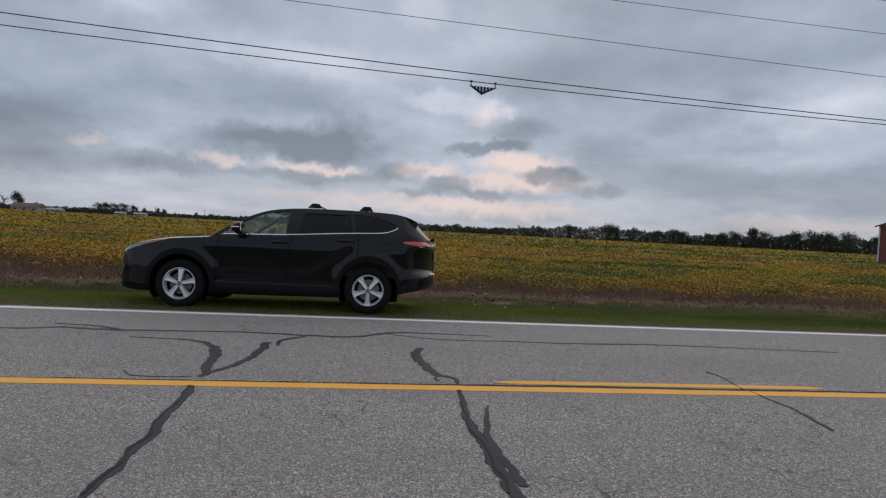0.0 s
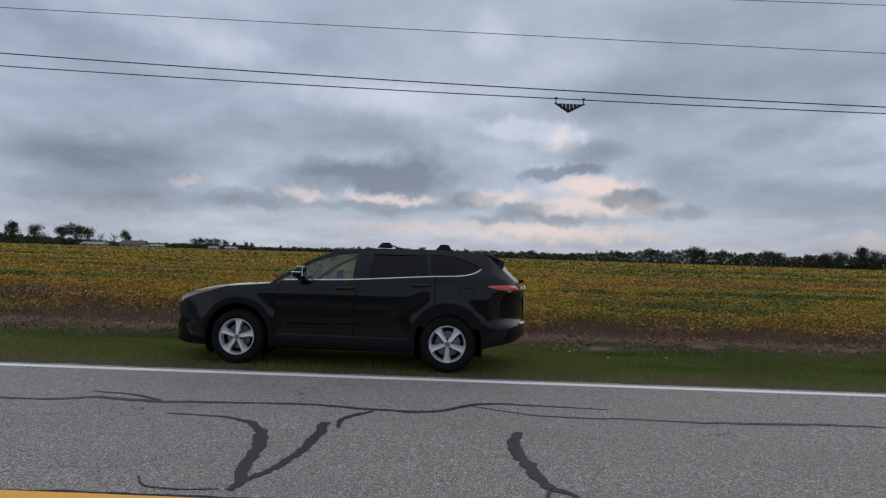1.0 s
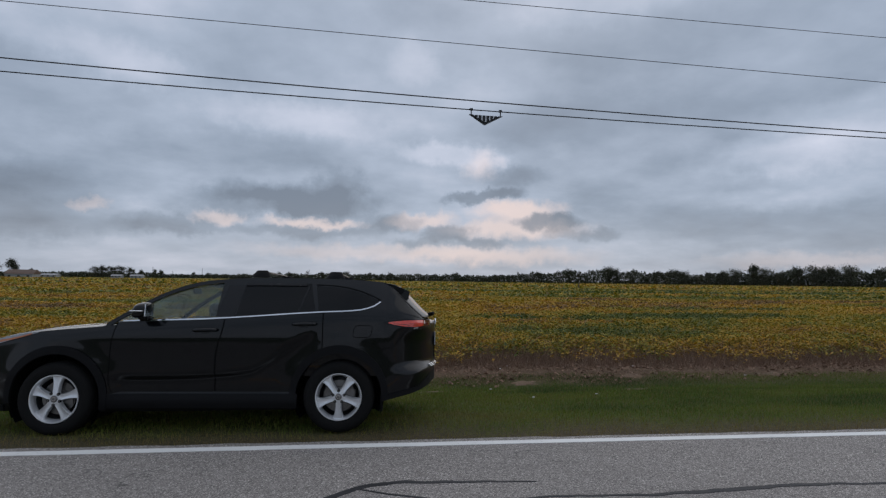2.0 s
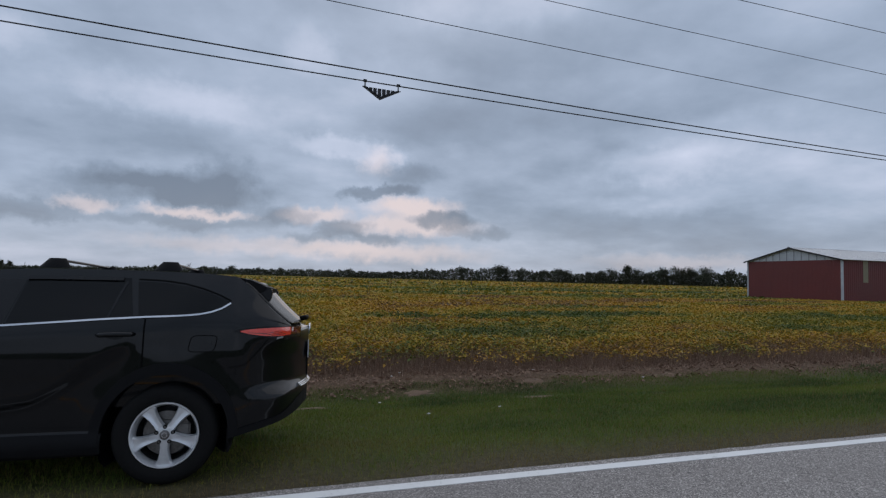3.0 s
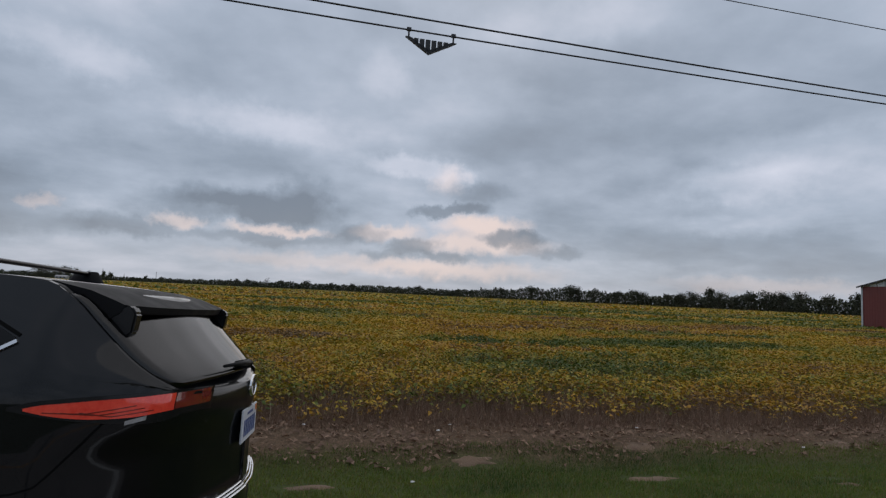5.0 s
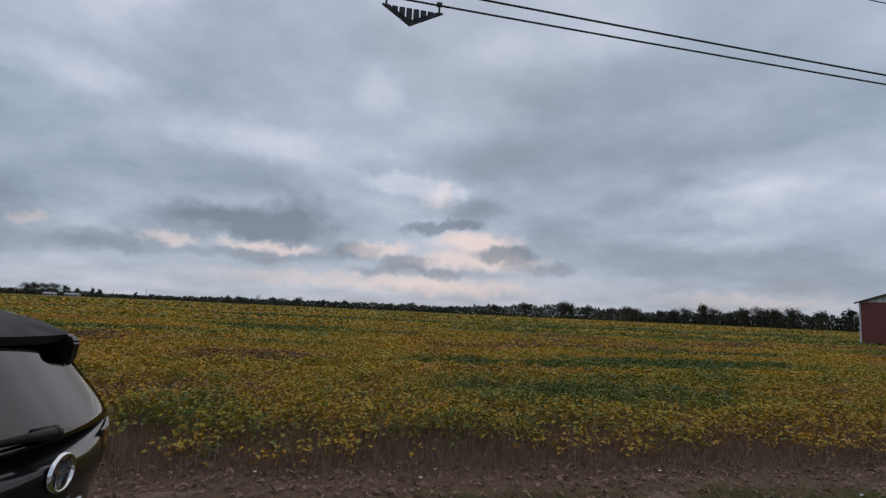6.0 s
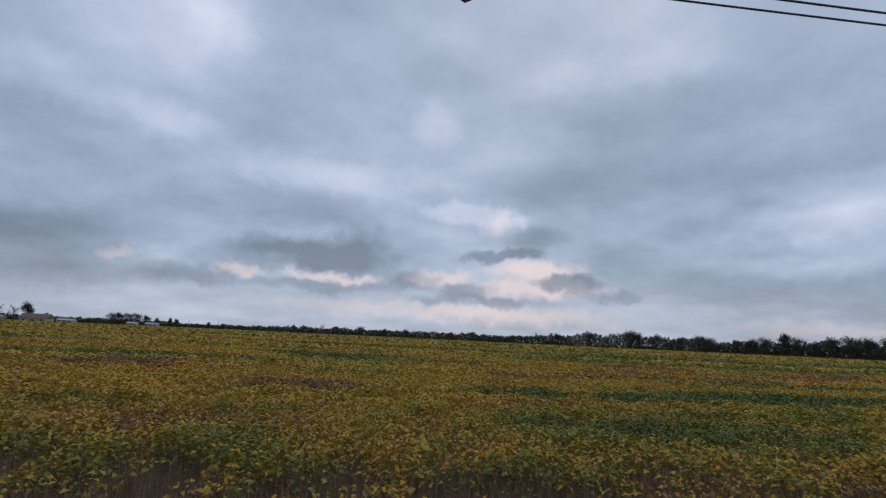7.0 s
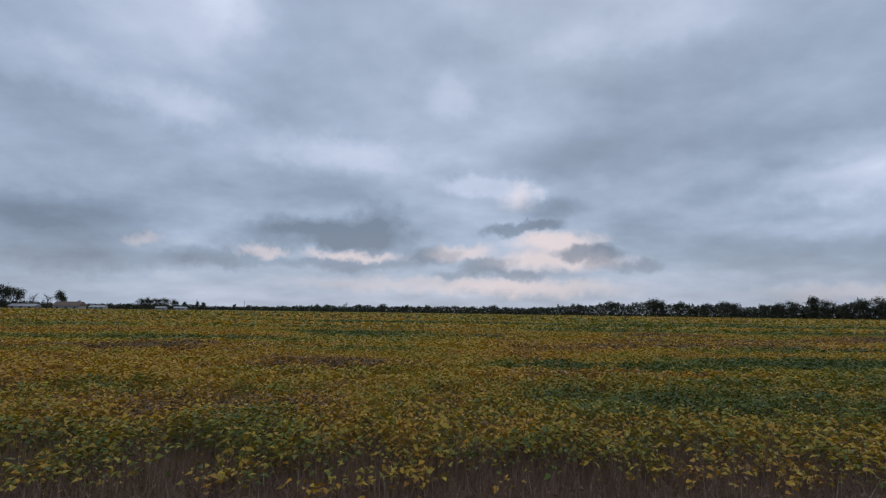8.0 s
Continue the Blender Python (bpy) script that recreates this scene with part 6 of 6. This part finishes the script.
def build_trees():
    rng = np.random.RandomState(42)
    kinds = []
    for h, sp, bare in ((11, 4.2, False), (9, 4.6, False), (12, 3.4, False), (10, 4.0, True), (8, 2.4, False)):
        trunk, crown = tree_mesh(rng, h, sp, 0, bare)
        t = new("tree")
        for nm, me in (("trunk", trunk), ("crown", crown)):
            o = new(nm, me)
            o.parent = t
        tagged(t, "leafless grey tree in the far field boundary" if bare else "dark green broadleaf tree at the far field edge", "tree", "far trees")
        kinds.append((t, h))
    used = set()

    def stand(kind, az, dist, height, turn=None):
        t, h = kinds[kind]
        m = Matrix.Translation(az_place(az, dist)) @ Matrix.Rotation(rng.rand() * 6.28 if turn is None else turn, 4, "Z")
        k = height / h
        if kind not in used:
            used.add(kind)
            t.matrix_basis = m @ Matrix.Scale(k, 4)
        else:
            c = copy_thing(t, m)
            c.scale = (k, k, k)

    # kind, bearing, distance, height
    for row in ((0, -39.7, 380, 12), (1, -38.8, 385, 10.5), (3, -37.7, 390, 9), (3, -36.7, 390, 9), (4, -35.8, 380, 9.3), (0, -40.6, 380, 11), (1, -42.5, 400, 11), (2, -44, 400, 12),
                (4, -34.5, 420, 5), (1, -29.7, 600, 9.3), (0, -29.2, 600, 10.3), (1, -28.5, 600, 9.6), (1, -27.8, 600, 10), (0, -27.0, 600, 9), (4, -26.1, 600, 7), (2, -24.9, 600, 7.5), (4, -24.4, 605, 7),
                (4, -21.6, 640, 6), (1, -20.3, 640, 5.5), (0, -13.6, 600, 7.3), (4, -12.6, 600, 7), (3, -10.8, 600, 10.8), (4, -9.3, 600, 7.5), (1, -6.9, 600, 8.6), (4, -4.4, 590, 7.5), (0, -2.2, 590, 8.0),
                (1, 2.6, 560, 7), (1, 4.8, 560, 8.3), (3, 7.0, 550, 7.5), (1, 9.0, 540, 6.8), (3, 13.0, 530, 10), (0, 13.6, 525, 9.5), (3, 15.8, 515, 12), (0, 16.7, 512, 12), (3, 17.7, 510, 11.5), (1, 20.6, 500, 13.5),
                (0, 21.4, 500, 12.5), (1, 23.0, 490, 10.5), (0, 25.2, 480, 10), (1, 26.8, 470, 11), (1, 27.7, 470, 10), (0, 30.0, 450, 9), (0, 31.2, 445, 10), (1, 32.1, 440, 10.8), (2, 33.6, 432, 13.2), (1, 34.5, 430, 11.2),
                (4, 36.0, 425, 8.5), (0, 37.2, 420, 12), (1, 38.4, 420, 12.5), (0, 39.6, 415, 12), (1, 41, 410, 12), (0, 43, 400, 11), (2, 45, 400, 12), (1, 48, 400, 11), (0, 51, 400, 11), (1, 55, 400, 11), (0, 59, 390, 11)):
        stand(*row)
    # the unbroken woods behind them
    def woods(name, az0, az1, dist, height_at, count, size, seed, label):
        r = np.random.RandomState(seed)
        az = az0 + (az1 - az0) * r.rand(count)
        d = dist(az) + 25 * r.rand(count)
        top = height_at(az) * (0.80 + 0.5 * fbm(az * 1.3, az * 0, seed)) * (0.78 + 0.45 * fbm(az * 5, az * 0, seed + 3))
        z = FIELD_Z + top * r.rand(count) ** 1.05 * 1.05
        a = np.radians(az)
        pos = np.stack([2 + d * np.sin(a), 4.6 + d * np.cos(a), z], 1)
        L = size * (0.6 + 0.8 * r.rand(count))
        me = quads_mesh(name, leaf_quads(r, pos, L, L * 0.8, 1.5, 0.5), WOODS, np.clip(0.15 + 0.5 * fbm(az * 3, az * 0, seed + 9) + 0.25 * r.rand(count), 0, 1))
        tagged(new(name, me), label, "woods", kind="stuff")

    prof_az = (-60, -46, -44, -34, -30, -26, -22, -17, -14, -8, -2, 5, 9, 12, 16, 20, 23, 28, 31, 35, 38, 60, 80)
    prof_h = (6, 6, 5, 3.2, 4.5, 4, 3.4, 4.2, 4.6, 5.6, 5.8, 6.0, 5.6, 7.6, 9.0, 10.5, 9.2, 8.6, 7.2, 7.4, 8.6, 8, 8)
    prof_d = (420, 430, 430, 640, 650, 660, 680, 660, 620, 610, 600, 570, 550, 535, 520, 505, 495, 470, 450, 432, 425, 400, 400)
    woods("far_woods", -60, 80, lambda a: np.interp(a, prof_az, prof_d), lambda a: np.interp(a, prof_az, prof_h), 95000, 1.45, 91, "dark line of far woods along the field's edge")


def build_farmstead():
    """Low white sheds and a house among the far trees."""
    white = grainy("far_white_siding", (0.24, 0.25, 0.26), (0.32, 0.33, 0.34), 0.3, rough=0.7)
    grey_roof = grainy("far_grey_roof", (0.20, 0.20, 0.21), (0.30, 0.30, 0.31), 0.3, rough=0.6)
    brown_roof = grainy("far_brown_roof", (0.10, 0.065, 0.05), (0.14, 0.09, 0.07), 0.3, rough=0.8)
    dark_pane = grainy("far_window", (0.02, 0.022, 0.025), (0.035, 0.037, 0.04), 0.5, rough=0.2)
    for az, dist, w, d, h, r, roof, name, label in ((-28.0, 560, 8, 7, 1.8, 3.0, grey_roof, "shed", "low white farm shed with a grey roof"), (-26.4, 565, 10, 7, 1.9, 3.2, grey_roof, "shed", "long white farm shed with a grey roof"),
                                                   (-35.1, 370, 13, 9, 2.4, 4.6, brown_roof, "house", "small house with a brown roof among trees"), (-33.0, 520, 11, 8, 1.8, 3.0, grey_roof, "house", "small pale house at the field's far edge"), (-38.2, 372, 12, 8, 1.8, 3.0, grey_roof, "house", "small pale house half hidden by trees")):
        ob = new(name)
        ob.matrix_world = Matrix.Translation(az_place(az, dist)) @ Matrix.Rotation(radians(-az * 0.3), 4, "Z")
        tagged(ob, label, name)
        bm = bmesh.new()
        vs = [bm.verts.new((x, y, z)) for y in (-d / 2, d / 2) for x, z in ((-w / 2, 0), (w / 2, 0), (w / 2, h), (-w / 2, h))]
        for f in ((0, 1, 2, 3), (7, 6, 5, 4), (1, 5, 6, 2), (4, 0, 3, 7)):
            bm.faces.new([vs[i] for i in f])
        part("wall", bm, white, ob)
        bm = bmesh.new()
        e = 0.5
        vs = [bm.verts.new(v) for v in ((-w / 2 - e, -d / 2 - e, h - 0.2), (w / 2 + e, -d / 2 - e, h - 0.2), (w / 2 + e, 0, r), (-w / 2 - e, 0, r), (w / 2 + e, d / 2 + e, h - 0.2), (-w / 2 - e, d / 2 + e, h - 0.2))]
        for f in ((0, 1, 2, 3), (3, 2, 4, 5), (0, 3, 5), (1, 4, 2)):
            bm.faces.new([vs[i] for i in f])
        part("roof", bm, roof, ob)
        for k in range(3):
            bm = bmesh.new()
            x = -w / 3 + k * w / 3
            box(bm, x - 0.6, x + 0.6, -d / 2 - 0.05, -d / 2 + 0.05, 0.6, 1.5)
            part("window", bm, dark_pane, ob)


def build_masts():
    for az, dist, h in ((-25.0, 900, 16), (-20.7, 1200, 20), (-23.3, 1000, 11)):
        bm = bmesh.new()
        tube(bm, [(0, 0, 0), (0, 0, h * 0.6), (0, 0, h)], [0.5, 0.35, 0.15], 6)
        for k in range(3):
            box(bm, -0.9, 0.9, -0.08, 0.08, h * (0.7 + 0.1 * k), h * (0.7 + 0.1 * k) + 0.15)
        m = part("mast", bm, WOODPOST)
        m.location = az_place(az, dist)
        tagged(m, "thin grey mast far beyond the field", "mast")


def build_weeds():
    """Tall dry weeds that stand out above the crop, and one field post."""
    rng = np.random.RandomState(77)
    kinds = []
    for k in range(3):
        r = random.Random(k)
        bm = bmesh.new()
        h = 0.95 + 0.15 * k
        tube(bm, [(0, 0, 0), (0.02, 0.01, h * 0.5), (0.05, 0, h)], [0.010, 0.008, 0.003], 5)
        for j in range(9):
            z = h * (0.42 + 0.055 * j)
            a = r.random() * 6.28
            l = 0.20 * (1.15 - j / 10)
            tube(bm, [(0.03, 0, z), (0.03 + l * 0.6 * math.cos(a), l * 0.6 * math.sin(a), z + 0.07), (0.03 + l * math.cos(a), l * math.sin(a), z + 0.17)], [0.006, 0.007, 0.010], 4)
        w = new("weed")
        part("stem", bm, STRAW_STEM, w)
        pos = np.stack([0.16 * rng.randn(26), 0.16 * rng.randn(26), h * (0.35 + 0.6 * rng.rand(26))], 1)
        L = 0.05 + 0.04 * rng.rand(26)
        lv = new("leaves", quads_mesh("leaves", leaf_quads(rng, pos, L, L * 0.4), SOY, 0.12 + 0.55 * rng.rand(26)))
        lv.parent = w
        tagged(w, "tall dry weed standing above the soybeans", "weed", "weeds in the field")
        kinds.append(w)
    n = 0
    for s, nn in ((-2.6, 31), (-2.2, 31.4), (0.6, 33), (-5.5, 38), (5.6, 35), (-8, 36), (-13, 40), (-15, 37), (-21, 39), (-22.5, 40), (-26, 36), (2.6, 42), (9, 45), (14, 40), (20, 48), (-10, 52), (-31, 50), (4.5, 60), (-3.5, 48), (-18, 60), (7.6, 36)):
        p = along(s, nn, FIELD_Z)
        m = Matrix.Translation(p) @ Matrix.Rotation(n * 1.7, 4, "Z")
        if n < 3:
            kinds[n].matrix_basis = m
        else:
            copy_thing(kinds[n % 3], m)
        n += 1
    bm = bmesh.new()
    box(bm, -0.09, 0.09, -0.09, 0.09, -0.2, 1.45)
    box(bm, -0.13, 0.13, -0.13, 0.13, 1.45, 1.52)
    post = part("field_post", bm, WOODPOST)
    post.location = az_place(18.0, 108)
    tagged(post, "short dark wooden post in the field", "post")


STRAW_STEM = grainy("weed_stem", (0.05, 0.035, 0.022), (0.10, 0.07, 0.04), 8.0, rough=0.9)
build_barn()
build_farmstead()
build_masts()
build_weeds()
build_wires()
build_bracket()
build_trees()
